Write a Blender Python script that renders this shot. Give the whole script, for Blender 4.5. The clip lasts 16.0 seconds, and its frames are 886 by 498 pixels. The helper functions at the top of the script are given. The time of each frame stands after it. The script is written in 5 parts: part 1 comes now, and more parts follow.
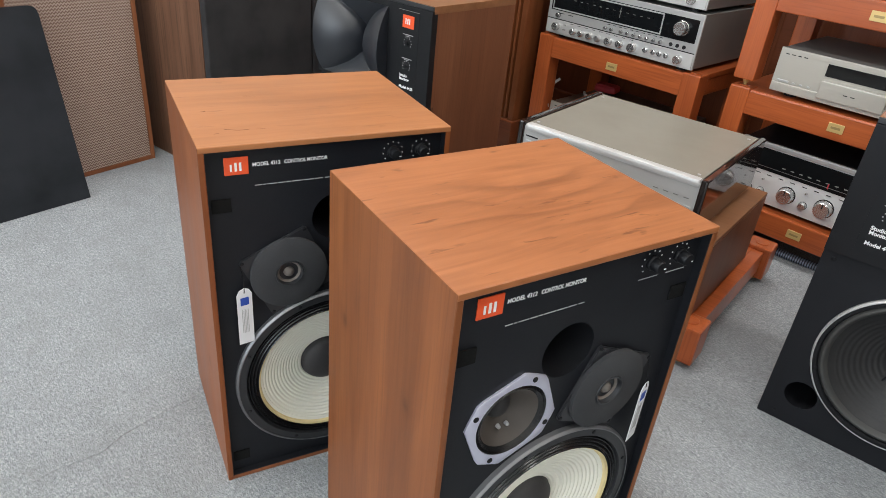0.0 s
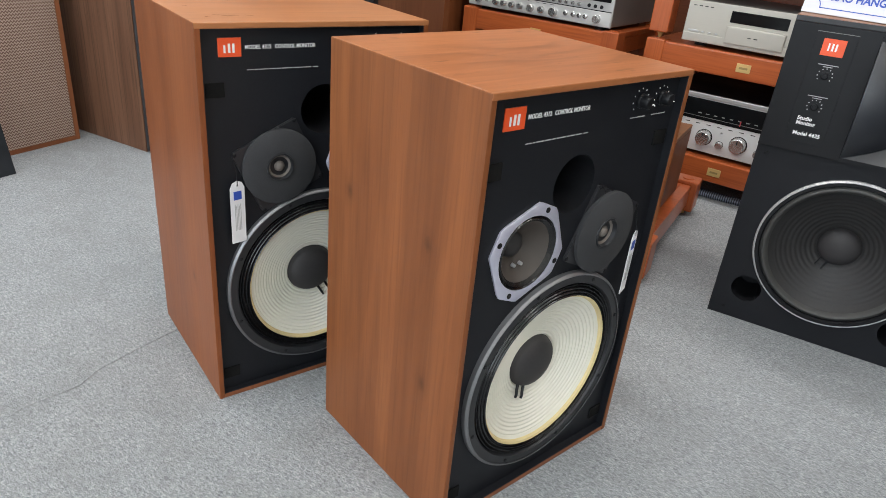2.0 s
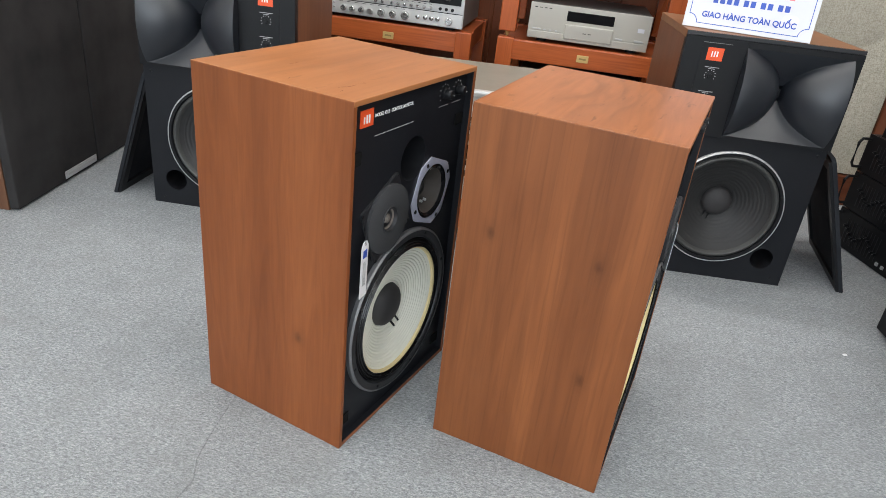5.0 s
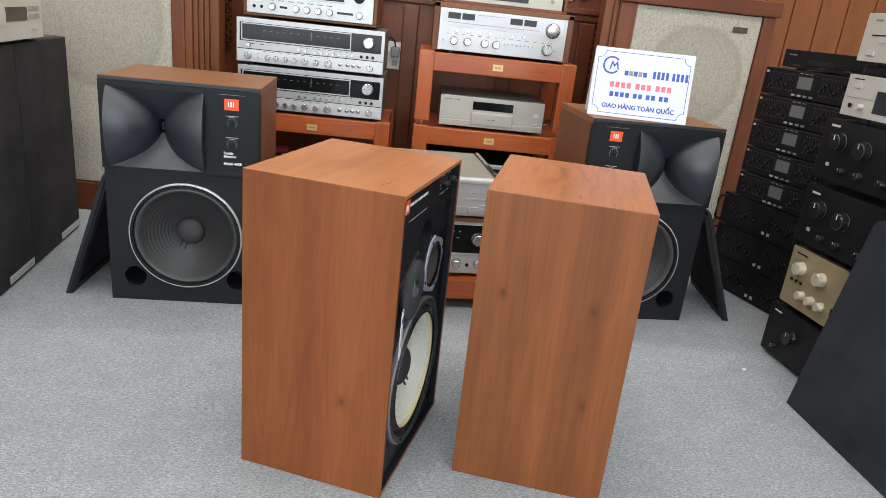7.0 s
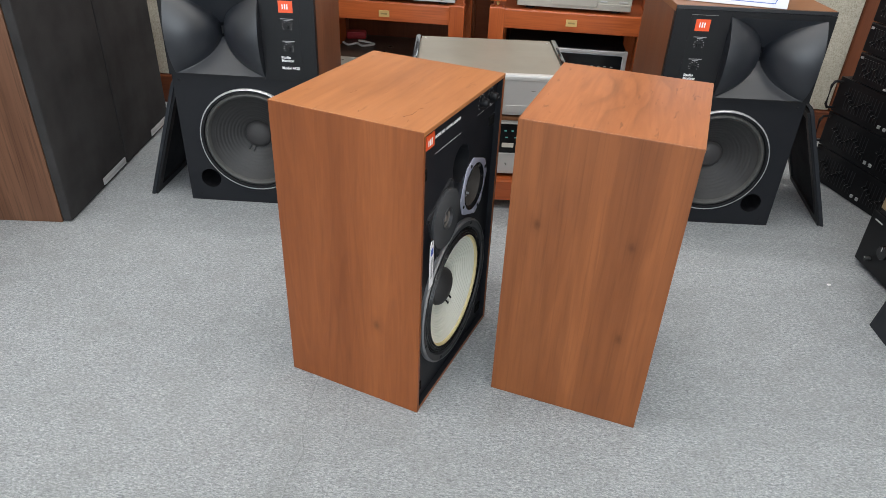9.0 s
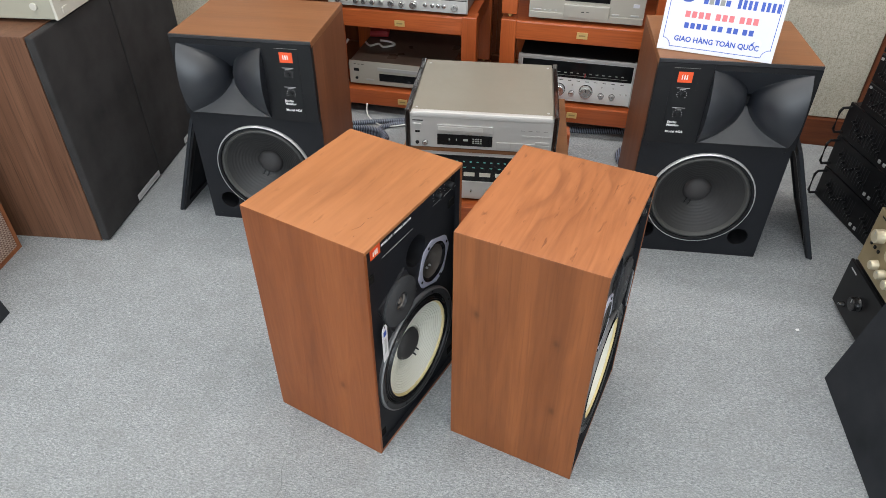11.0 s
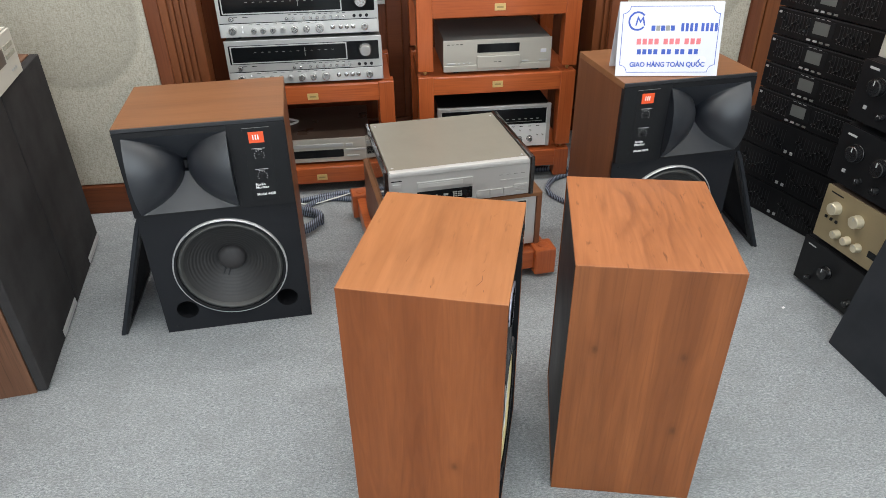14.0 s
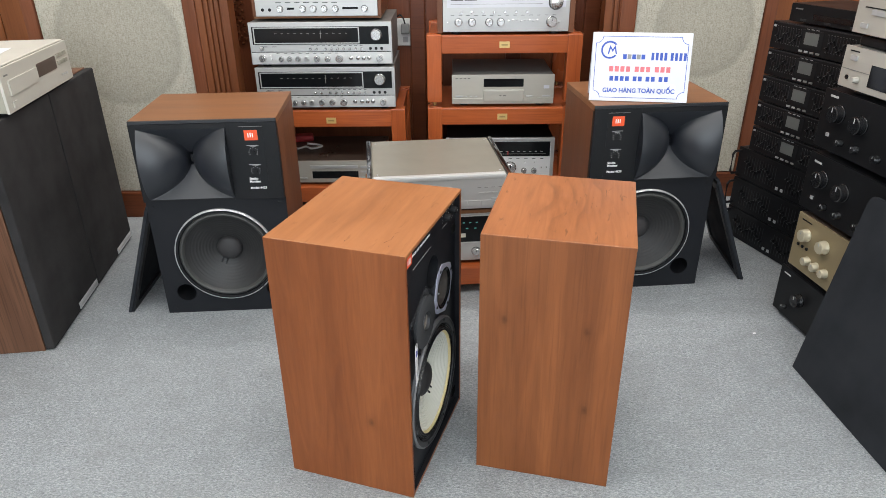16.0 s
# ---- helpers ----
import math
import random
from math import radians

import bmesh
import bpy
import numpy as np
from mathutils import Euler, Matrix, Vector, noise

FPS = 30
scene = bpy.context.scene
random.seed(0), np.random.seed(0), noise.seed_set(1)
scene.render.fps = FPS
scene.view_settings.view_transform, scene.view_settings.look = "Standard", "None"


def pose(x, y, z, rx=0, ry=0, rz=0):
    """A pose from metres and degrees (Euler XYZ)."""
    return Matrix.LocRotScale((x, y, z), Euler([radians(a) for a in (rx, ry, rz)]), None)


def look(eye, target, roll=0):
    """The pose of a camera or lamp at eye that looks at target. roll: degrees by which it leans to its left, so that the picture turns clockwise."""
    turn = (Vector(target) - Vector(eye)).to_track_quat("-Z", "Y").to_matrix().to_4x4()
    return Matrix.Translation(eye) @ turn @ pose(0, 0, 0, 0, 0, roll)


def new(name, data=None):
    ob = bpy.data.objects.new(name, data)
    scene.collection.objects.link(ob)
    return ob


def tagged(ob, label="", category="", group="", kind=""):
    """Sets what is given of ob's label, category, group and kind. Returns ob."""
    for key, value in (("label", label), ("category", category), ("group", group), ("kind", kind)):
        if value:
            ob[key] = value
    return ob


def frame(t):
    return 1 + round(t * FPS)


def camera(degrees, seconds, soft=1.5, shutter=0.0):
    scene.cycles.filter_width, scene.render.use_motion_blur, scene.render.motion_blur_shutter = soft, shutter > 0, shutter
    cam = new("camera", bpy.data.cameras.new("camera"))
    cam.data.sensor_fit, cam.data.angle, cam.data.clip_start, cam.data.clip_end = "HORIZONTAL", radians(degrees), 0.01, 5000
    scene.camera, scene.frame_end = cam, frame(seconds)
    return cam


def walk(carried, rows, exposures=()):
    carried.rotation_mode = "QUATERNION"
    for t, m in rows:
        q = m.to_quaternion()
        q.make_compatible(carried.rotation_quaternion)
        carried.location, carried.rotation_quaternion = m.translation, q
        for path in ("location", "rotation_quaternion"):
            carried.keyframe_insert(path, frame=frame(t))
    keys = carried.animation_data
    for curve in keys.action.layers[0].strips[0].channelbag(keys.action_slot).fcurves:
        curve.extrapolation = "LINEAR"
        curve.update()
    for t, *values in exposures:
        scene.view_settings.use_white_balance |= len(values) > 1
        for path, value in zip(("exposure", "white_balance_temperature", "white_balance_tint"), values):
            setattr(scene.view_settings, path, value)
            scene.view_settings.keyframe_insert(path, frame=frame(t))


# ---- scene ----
cam = camera(66.5, 16.0, soft=0.6)
PATH = [
    (0, (0.22, 0.15, 0.933), (-0.962, 1.424, -0.056), 5.8),
    (0.5, (0.274, 0.167, 0.855), (-0.971, 1.392, -0.119), 5.7),
    (1, (0.303, 0.133, 0.797), (-0.938, 1.367, -0.172), 5.7),
    (1.5, (0.315, 0.096, 0.754), (-0.883, 1.346, -0.247), 5.6),
    (2, (0.227, -0.022, 0.75), (-0.782, 1.456, -0.142), 5.7),
    (2.5, (0.135, -0.14, 0.761), (-0.636, 1.469, -0.142), 6.8),
    (3, (0.07, -0.219, 0.807), (-0.613, 1.417, -0.119), 4.9),
    (3.2, (0.026, -0.244, 0.837), (-0.566, 1.442, -0.063), 5.7),
    (5.3, (-0.349, -0.356, 0.832), (-0.466, 1.436, -0.048), 6.6),
    (5.5, (-0.404, -0.379, 0.839), (-0.399, 1.433, -0.009), 5.9),
    (6, (-0.52, -0.426, 0.88), (-0.474, 1.408, 0.083), 4.6),
    (6.5, (-0.551, -0.474, 0.895), (-0.435, 1.405, 0.219), 6.0),
    (7, (-0.539, -0.552, 0.882), (-0.425, 1.333, 0.224), 6.2),
    (7.5, (-0.519, -0.604, 0.82), (-0.435, 1.243, 0.057), 3.3),
    (8, (-0.488, -0.604, 0.816), (-0.471, 1.236, 0.032), 2.7),
    (8.5, (-0.446, -0.542, 0.896), (-0.568, 1.257, 0.031), 2.9),
    (8.7, (-0.432, -0.509, 0.934), (-0.583, 1.248, -0.009), 2.7),
    (10.8, (-0.202, -0.375, 1.33), (-0.522, 1.152, 0.078), 1.8),
    (11, (-0.2, -0.374, 1.348), (-0.547, 1.154, 0.105), 0.2),
    (11.5, (-0.273, -0.413, 1.328), (-0.608, 1.151, 0.128), -0.7),
    (12, (-0.439, -0.374, 1.317), (-0.621, 1.24, 0.15), -1.4),
    (12.5, (-0.544, -0.27, 1.32), (-0.777, 1.327, 0.139), -6.2),
    (13, (-0.655, -0.183, 1.313), (-0.838, 1.44, 0.158), -5.2),
    (13.5, (-0.76, -0.262, 1.287), (-0.622, 1.375, 0.147), -1.4),
    (14, (-0.752, -0.357, 1.262), (-0.554, 1.323, 0.196), -0.7),
    (14.5, (-0.629, -0.489, 1.226), (-0.597, 1.235, 0.212), -0.0),
    (15, (-0.622, -0.548, 1.184), (-0.616, 1.218, 0.245), -1.5),
    (15.5, (-0.611, -0.583, 1.119), (-0.534, 1.171, 0.159), -1.5),
    (16, (-0.465, -0.591, 1.154), (-0.481, 1.202, 0.269), -0.5),
]
# the clip's camera cools a little throughout and drifts towards green while it leans over the tops
walk(cam, [(t, look(eye, target, roll)) for t, eye, target, roll in PATH],
     [(0.0, 0.17, 6370, 9.5), (11.4, 0.17, 6370, 9.0), (12.6, 0.16, 6370, 6.5), (13.4, 0.16, 6370, 6.5), (14.6, 0.17, 6370, 9.0), (16.0, 0.17, 6370, 9.0)])

# ---- light ----
world = bpy.data.worlds.new("world")
scene.world = world
world.use_nodes = True
world.node_tree.nodes["Background"].inputs[0].default_value = (0.75, 0.85, 1.0, 1)
world.node_tree.nodes["Background"].inputs[1].default_value = 0.25
CEILING = 2.9
TUBES = [(x, y) for x in (-1.9, -0.4, 1.2) for y in (-2.1, 0.4, 2.0)]
TUBE_WATTS = 16.4


def area_lamp(name, m, sx, sy, watts, colour):
    data = bpy.data.lights.new(name, "AREA")
    data.shape, data.size, data.size_y, data.energy, data.color = "RECTANGLE", sx, sy, watts, colour
    ob = new(name, data)
    ob.matrix_world = m
    return ob


for x, y in TUBES:
    area_lamp("ceiling_tube_light", pose(x, y, CEILING - 0.09), 1.2, 0.16, TUBE_WATTS, (1.0, 0.965, 0.92))
# daylight through the wide shop front behind the camera
area_lamp("shop_front_daylight", look((-0.6, -3.4, 1.5), (-0.6, 2.0, 0.6)), 4.4, 2.3, 106.0, (0.80, 0.90, 1.0))


# ---- materials ----
class Nodes:
    def __init__(self, name):
        self.mat = bpy.data.materials.new(name)
        self.mat.use_nodes = True
        self.tree = self.mat.node_tree
        self.bsdf = self.tree.nodes["Principled BSDF"]
        self.coord = self.add("ShaderNodeTexCoord").outputs["Object"]

    def add(self, kind, **values):
        node = self.tree.nodes.new(kind)
        for key, value in values.items():
            if key in node.inputs.keys():
                self.set(node.inputs[key], value)
            else:
                setattr(node, key, value)
        return node

    def set(self, socket, value):
        if isinstance(value, bpy.types.NodeSocket):
            self.tree.links.new(value, socket)
        else:
            socket.default_value = value

    def noise(self, scale, detail=4.0, stretch=(1, 1, 1), distortion=0.0, rough=0.55, shift=None):
        place = self.add("ShaderNodeMapping", Vector=self.coord, Scale=stretch)
        if shift is not None:
            self.set(place.inputs["Location"], shift)
        return self.add("ShaderNodeTexNoise", Vector=place.outputs[0], Scale=scale, Detail=detail, Distortion=distortion, Roughness=rough).outputs["Fac"]

    def ramp(self, fac, stops):
        node = self.add("ShaderNodeValToRGB")
        self.set(node.inputs[0], fac)
        els = node.color_ramp.elements
        while len(els) < len(stops):
            els.new(0.5)
        for el, (at, colour) in zip(els, stops):
            el.position = at
            el.color = (*colour, 1) if len(colour) == 3 else colour
        return node.outputs["Color"]

    def mix(self, fac, a, b, blend="MIX"):
        node = self.add("ShaderNodeMix", data_type="RGBA", blend_type=blend)
        self.set(node.inputs[0], fac)
        for socket, value in ((node.inputs[6], a), (node.inputs[7], b)):
            self.set(socket, (*value, 1) if isinstance(value, tuple) and len(value) == 3 else value)
        return node.outputs[2]

    def calc(self, op, a, b=0.0, clamp=False):
        node = self.add("ShaderNodeMath", operation=op, use_clamp=clamp)
        self.set(node.inputs[0], a)
        self.set(node.inputs[1], b)
        return node.outputs[0]

    def bump(self, height, strength, distance=0.001):
        node = self.add("ShaderNodeBump", Height=height, Strength=strength, Distance=distance)
        self.set(self.bsdf.inputs["Normal"], node.outputs[0])

    def out(self, **values):
        for key, value in values.items():
            self.set(self.bsdf.inputs[key.replace("_", " ")], (*value, 1) if isinstance(value, tuple) and len(value) == 3 else value)
        return self.mat


def grey(v):
    return (v, v, v)


def wood(name, dark, mid, light, axis="z", rough=0.42, figure=1.0, band=0.055, streak=0.25, shift=(0, 0, 0), band_depth=0.3, streaks=0.0, knots=(), strips=0.0, flame=None, burl=None, coat=0.0):
    """Veneer or timber with its grain along one axis. knots: (y, z) of small dark knots; strips: width of the veneer leaves;
    flame: y of a pointed flame figure; burl: (x, y) round which the figure bends."""
    n = Nodes(name)
    k = "xyz".index(axis)
    along = [1.0, 1.0, 1.0]
    along[k] = 0.10
    broad = [1.0, 1.0, 1.0]
    broad[k] = 0.22
    fine = [1.0, 1.0, 1.0]
    fine[k] = 0.025
    deep = tuple(c * 0.6 for c in dark)
    grain = n.noise(30, 5, tuple(along), 1.2 * figure, shift=shift)
    cloud = n.noise(4.5, 3, tuple(broad), 0.8, shift=shift)
    pores = n.noise(190, 4, tuple(fine), 0.2)
    axes = n.add("ShaderNodeSeparateXYZ", Vector=n.coord)
    base = n.mix(n.ramp(grain, [(0.30, grey(0.0)), (0.70, grey(1.0))]), tuple(0.45 * a + 0.55 * b for a, b in zip(dark, mid)), tuple(0.55 * a + 0.45 * b for a, b in zip(light, mid)))
    base = n.mix(0.5, base, n.ramp(cloud, [(0.25, dark), (0.5, mid), (0.8, light)]))
    if strips:
        across = n.calc("ADD", n.calc("ADD", axes.outputs[0], axes.outputs[1]), n.calc("MULTIPLY", n.noise(7, 2, tuple(along), shift=shift), 0.012))
        leaf = n.add("ShaderNodeTexVoronoi", voronoi_dimensions="1D", W=n.calc("MULTIPLY", across, 1.0 / strips), Scale=1.0, Randomness=0.6)
        tone = n.add("ShaderNodeSeparateColor", Color=leaf.outputs["Color"]).outputs[0]
        base = n.mix(n.calc("MULTIPLY", tone, band_depth), base, dark)
        base = n.mix(n.ramp(leaf.outputs["Distance"], [(0.30, grey(0.0)), (0.5, grey(0.10))]), base, dark)
    else:
        flitch = n.noise(0.35 / band, 1, (1, 1, 0.02) if k == 2 else tuple(fine), 0.0, shift=shift)
        base = n.mix(n.calc("MULTIPLY", n.ramp(flitch, [(0.46, grey(0.0)), (0.54, grey(1.0))]), band_depth), base, dark)
    base = n.mix(n.ramp(pores, [(0.32, grey(streak)), (0.5, grey(0.0))]), base, deep)
    if flame is not None:
        off = n.calc("SUBTRACT", axes.outputs[1], flame)
        reach = n.calc("SQRT", n.calc("ADD", n.calc("MULTIPLY", off, off), 0.0003))
        rise = n.calc("ADD", n.calc("MULTIPLY", reach, 62.0), n.calc("ADD", n.calc("MULTIPLY", axes.outputs[2], 5.0), n.calc("MULTIPLY", n.noise(5, 3, tuple(broad), shift=shift), 2.6)))
        lines = n.ramp(n.calc("FRACT", rise), [(0.0, grey(0.0)), (0.7, grey(0.35)), (0.93, grey(1.0)), (1.0, grey(0.0))])
        there = n.calc("MULTIPLY", n.ramp(reach, [(0.03, grey(0.30)), (0.075, grey(0.0))]), n.ramp(n.noise(3.2, 2, shift=(3, 2, 1)), [(0.40, grey(0.2)), (0.62, grey(1.0))]))
        base = n.mix(n.calc("MULTIPLY", lines, there), base, dark)
    for ky, kz in knots:
        wobble = n.noise(60, 2)
        dy = n.calc("SUBTRACT", axes.outputs[1], ky)
        dz = n.calc("MULTIPLY", n.calc("SUBTRACT", axes.outputs[2], kz), 0.62)
        far = n.calc("SQRT", n.calc("ADD", n.calc("MULTIPLY", dy, dy), n.calc("MULTIPLY", dz, dz)))
        far = n.calc("ADD", far, n.calc("MULTIPLY", n.calc("SUBTRACT", wobble, 0.5), 0.006))
        base = n.mix(n.ramp(far, [(0.0022, grey(0.6)), (0.0045, grey(0.34)), (0.008, grey(0.14)), (0.018, grey(0.0))]), base, tuple(c * 0.45 for c in dark))
    if streaks:
        across = axes.outputs[1 if k == 0 else 0]
        lengthwise = tuple(0.30 if q == k else 1.0 for q in range(3))
        bend = n.noise(7.0, 2, lengthwise, 0.5, shift=(9, 4, 2))
        path = n.calc("ADD", across, n.calc("MULTIPLY", bend, 0.085))
        if burl:
            bx, by = (n.calc("SUBTRACT", axes.outputs[q], c) for q, c in enumerate(burl))
            round_it = n.calc("ADD", n.calc("MULTIPLY", bx, bx), n.calc("MULTIPLY", by, by))
            path = n.calc("ADD", path, n.ramp(n.calc("MULTIPLY", round_it, 60.0), [(0.0, grey(0.036)), (0.30, grey(0.022)), (1.0, grey(0.0))]))
        line = n.calc("FRACT", n.calc("MULTIPLY", path, 23.0))
        where = n.ramp(n.noise(9, 3, lengthwise, shift=(2, 7, 5)), [(0.42, grey(0.0)), (0.62, grey(streaks))])
        edge = n.ramp(line, [(0.0, grey(0.1)), (0.45, grey(0.0)), (0.88, grey(1.0)), (1.0, grey(0.1))])
        edge = n.calc("MULTIPLY", edge, n.ramp(n.noise(15, 3, lengthwise, 0.8, shift=(6, 1, 8)), [(0.40, grey(0.12)), (0.62, grey(1.0))]))
        base = n.mix(n.ramp(n.noise(16, 4, lengthwise, shift=(1, 5, 3)), [(0.50, grey(0.0)), (0.72, grey(0.34))]), base, dark)
        base = n.mix(n.calc("MULTIPLY", edge, where), base, deep)
        flecks = n.noise(85, 3, tuple(0.22 if q == k else 1.0 for q in range(3)), 0.4, shift=(4, 4, 4))
        base = n.mix(n.ramp(flecks, [(0.64, grey(0.0)), (0.74, grey(min(1.0, 1.2 * streaks)))]), base, deep)
    n.bump(n.calc("ADD", pores, n.calc("MULTIPLY", grain, 0.4)), 0.12, 0.0006)
    r = n.ramp(cloud, [(0.2, grey(rough - 0.06)), (0.8, grey(rough + 0.08))])
    return n.out(Base_Color=base, Roughness=r, Specular_IOR_Level=0.32, Coat_Weight=coat, Coat_Roughness=0.15)


def paint(name, colour, rough=0.5, metal=0.0, speck=0.08, scale=60, bump=0.05, coat=0.0, spec=0.5):
    """Paint, plastic, rubber or metal with faint unevenness and dust."""
    n = Nodes(name)
    a, b = n.noise(scale, 4), n.noise(7, 3)
    c = n.mix(n.calc("MULTIPLY", a, speck), colour, tuple(min(1, v * 1.6 + 0.02) for v in colour))
    c = n.mix(n.calc("MULTIPLY", n.ramp(b, [(0.4, grey(0.0)), (0.75, grey(1.0))]), speck), c, tuple(v * 0.6 for v in colour))
    if bump:
        n.bump(a, bump, 0.0005)
    return n.out(Base_Color=c, Roughness=n.ramp(b, [(0.2, grey(max(0.03, rough - 0.06))), (0.8, grey(min(1, rough + 0.08)))]), Metallic=metal, Coat_Weight=coat, Specular_IOR_Level=spec)


def brushed(name, colour, rough=0.32, metal=0.35):
    """Brushed aluminium with fine lines across."""
    n = Nodes(name)
    lines = n.noise(400, 2, (0.02, 1, 1))
    cloud = n.noise(6, 3)
    c = n.mix(n.calc("MULTIPLY", lines, 0.25), colour, tuple(v * 0.75 for v in colour))
    c = n.mix(n.calc("MULTIPLY", cloud, 0.15), c, tuple(v * 0.8 for v in colour))
    n.bump(lines, 0.06, 0.0003)
    return n.out(Base_Color=c, Roughness=rough, Metallic=metal)


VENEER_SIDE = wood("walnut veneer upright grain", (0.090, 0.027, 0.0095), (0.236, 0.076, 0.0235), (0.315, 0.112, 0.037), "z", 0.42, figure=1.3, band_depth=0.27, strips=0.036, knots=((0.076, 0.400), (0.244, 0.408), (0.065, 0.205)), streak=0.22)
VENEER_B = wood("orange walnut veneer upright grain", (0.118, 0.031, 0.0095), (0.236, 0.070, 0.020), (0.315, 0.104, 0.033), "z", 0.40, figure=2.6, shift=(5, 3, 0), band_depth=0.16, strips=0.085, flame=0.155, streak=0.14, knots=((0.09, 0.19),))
# both tops are mixed lighter than the sides to carry the overhead light
VENEER_TOP = wood("walnut veneer figured lit top", (0.150, 0.050, 0.019), (0.375, 0.140, 0.052), (0.475, 0.192, 0.080), "x", 0.36, figure=2.2, shift=(3, 1, 0), streaks=0.52, band_depth=0.05, streak=0.08, burl=(0.235, 0.185))
VENEER_PALE = wood("veneer pale lit top", (0.19, 0.070, 0.026), (0.375, 0.150, 0.056), (0.46, 0.200, 0.082), "x", 0.36, figure=0.8, shift=(7, 2, 0), streaks=0.26, band_depth=0.05, streak=0.08)
VENEER_EDGE = wood("walnut lipping", (0.15, 0.05, 0.02), (0.24, 0.085, 0.035), (0.32, 0.12, 0.05), "z", 0.45)
# one walnut mixed twice: lit tone for case tops, shaded tone for case sides
MONITOR_WOOD = wood("brown walnut lit tone", (0.13, 0.054, 0.023), (0.225, 0.100, 0.044), (0.285, 0.134, 0.061), "x", 0.42, figure=0.6, streak=0.14, band_depth=0.15)
MONITOR_SIDE = wood("brown walnut shaded tone", (0.09, 0.033, 0.016), (0.16, 0.060, 0.028), (0.22, 0.09, 0.042), "z", 0.45, figure=0.6)
STRIPE_WOOD = wood("striped walnut", (0.080, 0.035, 0.020), (0.158, 0.076, 0.043), (0.225, 0.116, 0.068), "z", 0.5, figure=0.5, band=0.02, streak=0.55)
RACK_WOOD = wood("red hardwood", (0.23, 0.047, 0.013), (0.44, 0.102, 0.028), (0.57, 0.150, 0.043), "x", 0.3, figure=1.6, streak=0.3, coat=0.35)
RACK_POST = wood("red hardwood posts", (0.23, 0.047, 0.013), (0.44, 0.102, 0.028), (0.57, 0.150, 0.043), "z", 0.3, figure=1.6, streak=0.3, coat=0.35)
DARK_WOOD = wood("dark red panelling", (0.085, 0.024, 0.011), (0.18, 0.054, 0.023), (0.25, 0.082, 0.035), "z", 0.35)
TRIM_WOOD = wood("dark red trim", (0.07, 0.018, 0.007), (0.14, 0.040, 0.015), (0.20, 0.062, 0.024), "x", 0.35)
PLANK_WOOD = wood("orange plank wall", (0.12, 0.035, 0.010), (0.21, 0.067, 0.020), (0.29, 0.103, 0.033), "z", 0.4)
FRAME_WOOD = wood("red brown frame upright grain", (0.09, 0.026, 0.011), (0.18, 0.056, 0.023), (0.25, 0.085, 0.036), "z", 0.35)
COLUMN_WOOD = wood("red brown fluted wood", (0.10, 0.029, 0.010), (0.185, 0.058, 0.020), (0.26, 0.09, 0.033), "z", 0.35)
LACQUERED = wood("polished dark red studs", (0.05, 0.014, 0.006), (0.11, 0.031, 0.012), (0.16, 0.05, 0.02), "z", 0.2, coat=0.8)
BAFFLE = paint("matt black baffle", (0.0078, 0.0087, 0.0117), 0.48, speck=0.2, scale=300, spec=0.28)
BLACK = paint("satin black plastic", (0.0085, 0.0089, 0.0105), 0.45, spec=0.25)
TAN_DOME = paint("dusty grey tan dome", (0.15, 0.13, 0.115), 0.5, speck=0.2)
FRAME_DARK = paint("black enamelled plate", (0.022, 0.022, 0.025), 0.28, bump=0.1)
MARK_DIM = paint("dim grey marks", (0.12, 0.12, 0.12), 0.5, bump=0)
HORN = paint("dark moulded horn", (0.0135, 0.0158, 0.0215), 0.42, bump=0.03, spec=0.75)
RUBBER = paint("dusty grey rubber", (0.050, 0.050, 0.048), 0.5)
GLOSSY = paint("doped black surround", (0.008, 0.008, 0.009), 0.22, bump=0.4, scale=180)
FRAME_GREY = paint("dark grey cast frame", (0.026, 0.027, 0.030), 0.42, metal=0.2, bump=0.2)
RIM_DARK = paint("dull dark metal rim", (0.24, 0.24, 0.25), 0.42, metal=0.7)
RIM = paint("bare metal rim", (0.55, 0.55, 0.56), 0.36, metal=0.5)
HOOK_TAPE = paint("black hook tape", (0.006, 0.006, 0.006), 0.9, speck=0.4, scale=500, bump=0.5, spec=0.1)
FELT = paint("charcoal felt", (0.030, 0.031, 0.034), 0.95, speck=0.5, scale=500, bump=0.5)
CONE_WHITE = paint("white coated paper cone", (0.78, 0.76, 0.66), 0.7, speck=0.06, scale=120, bump=0.15)
CONE_YELLOW = paint("aged yellow cone edge", (0.70, 0.56, 0.29), 0.7, speck=0.25)
CONE_BLACK = paint("black paper cone", (0.0145, 0.0140, 0.0142), 0.55, speck=0.4, scale=200, bump=0.2)
CONE_BROWN = paint("grey brown midrange cone", (0.055, 0.045, 0.038), 0.6, speck=0.3)
CAP = paint("black dust cap", (0.028, 0.026, 0.027), 0.65, speck=0.3, scale=200)
LAVENDER = paint("pale anodised frame", (0.66, 0.66, 0.80), 0.36, metal=0.55)
ORANGE = paint("orange badge enamel", (0.78, 0.09, 0.022), 0.35)
WHITE = paint("white print", (0.85, 0.85, 0.85), 0.5, bump=0)
GREY_PRINT = paint("grey print", (0.42, 0.42, 0.42), 0.5, bump=0)
TAG_PAPER = paint("white card", (0.78, 0.78, 0.80), 0.6)
BLUE = paint("blue print", (0.03, 0.08, 0.42), 0.5, bump=0)
# sign red mixed pinker: the sheet's reflection is put into the colour
SIGN_RED = paint("red print paled by reflection", (0.66, 0.16, 0.18), 0.5, bump=0)
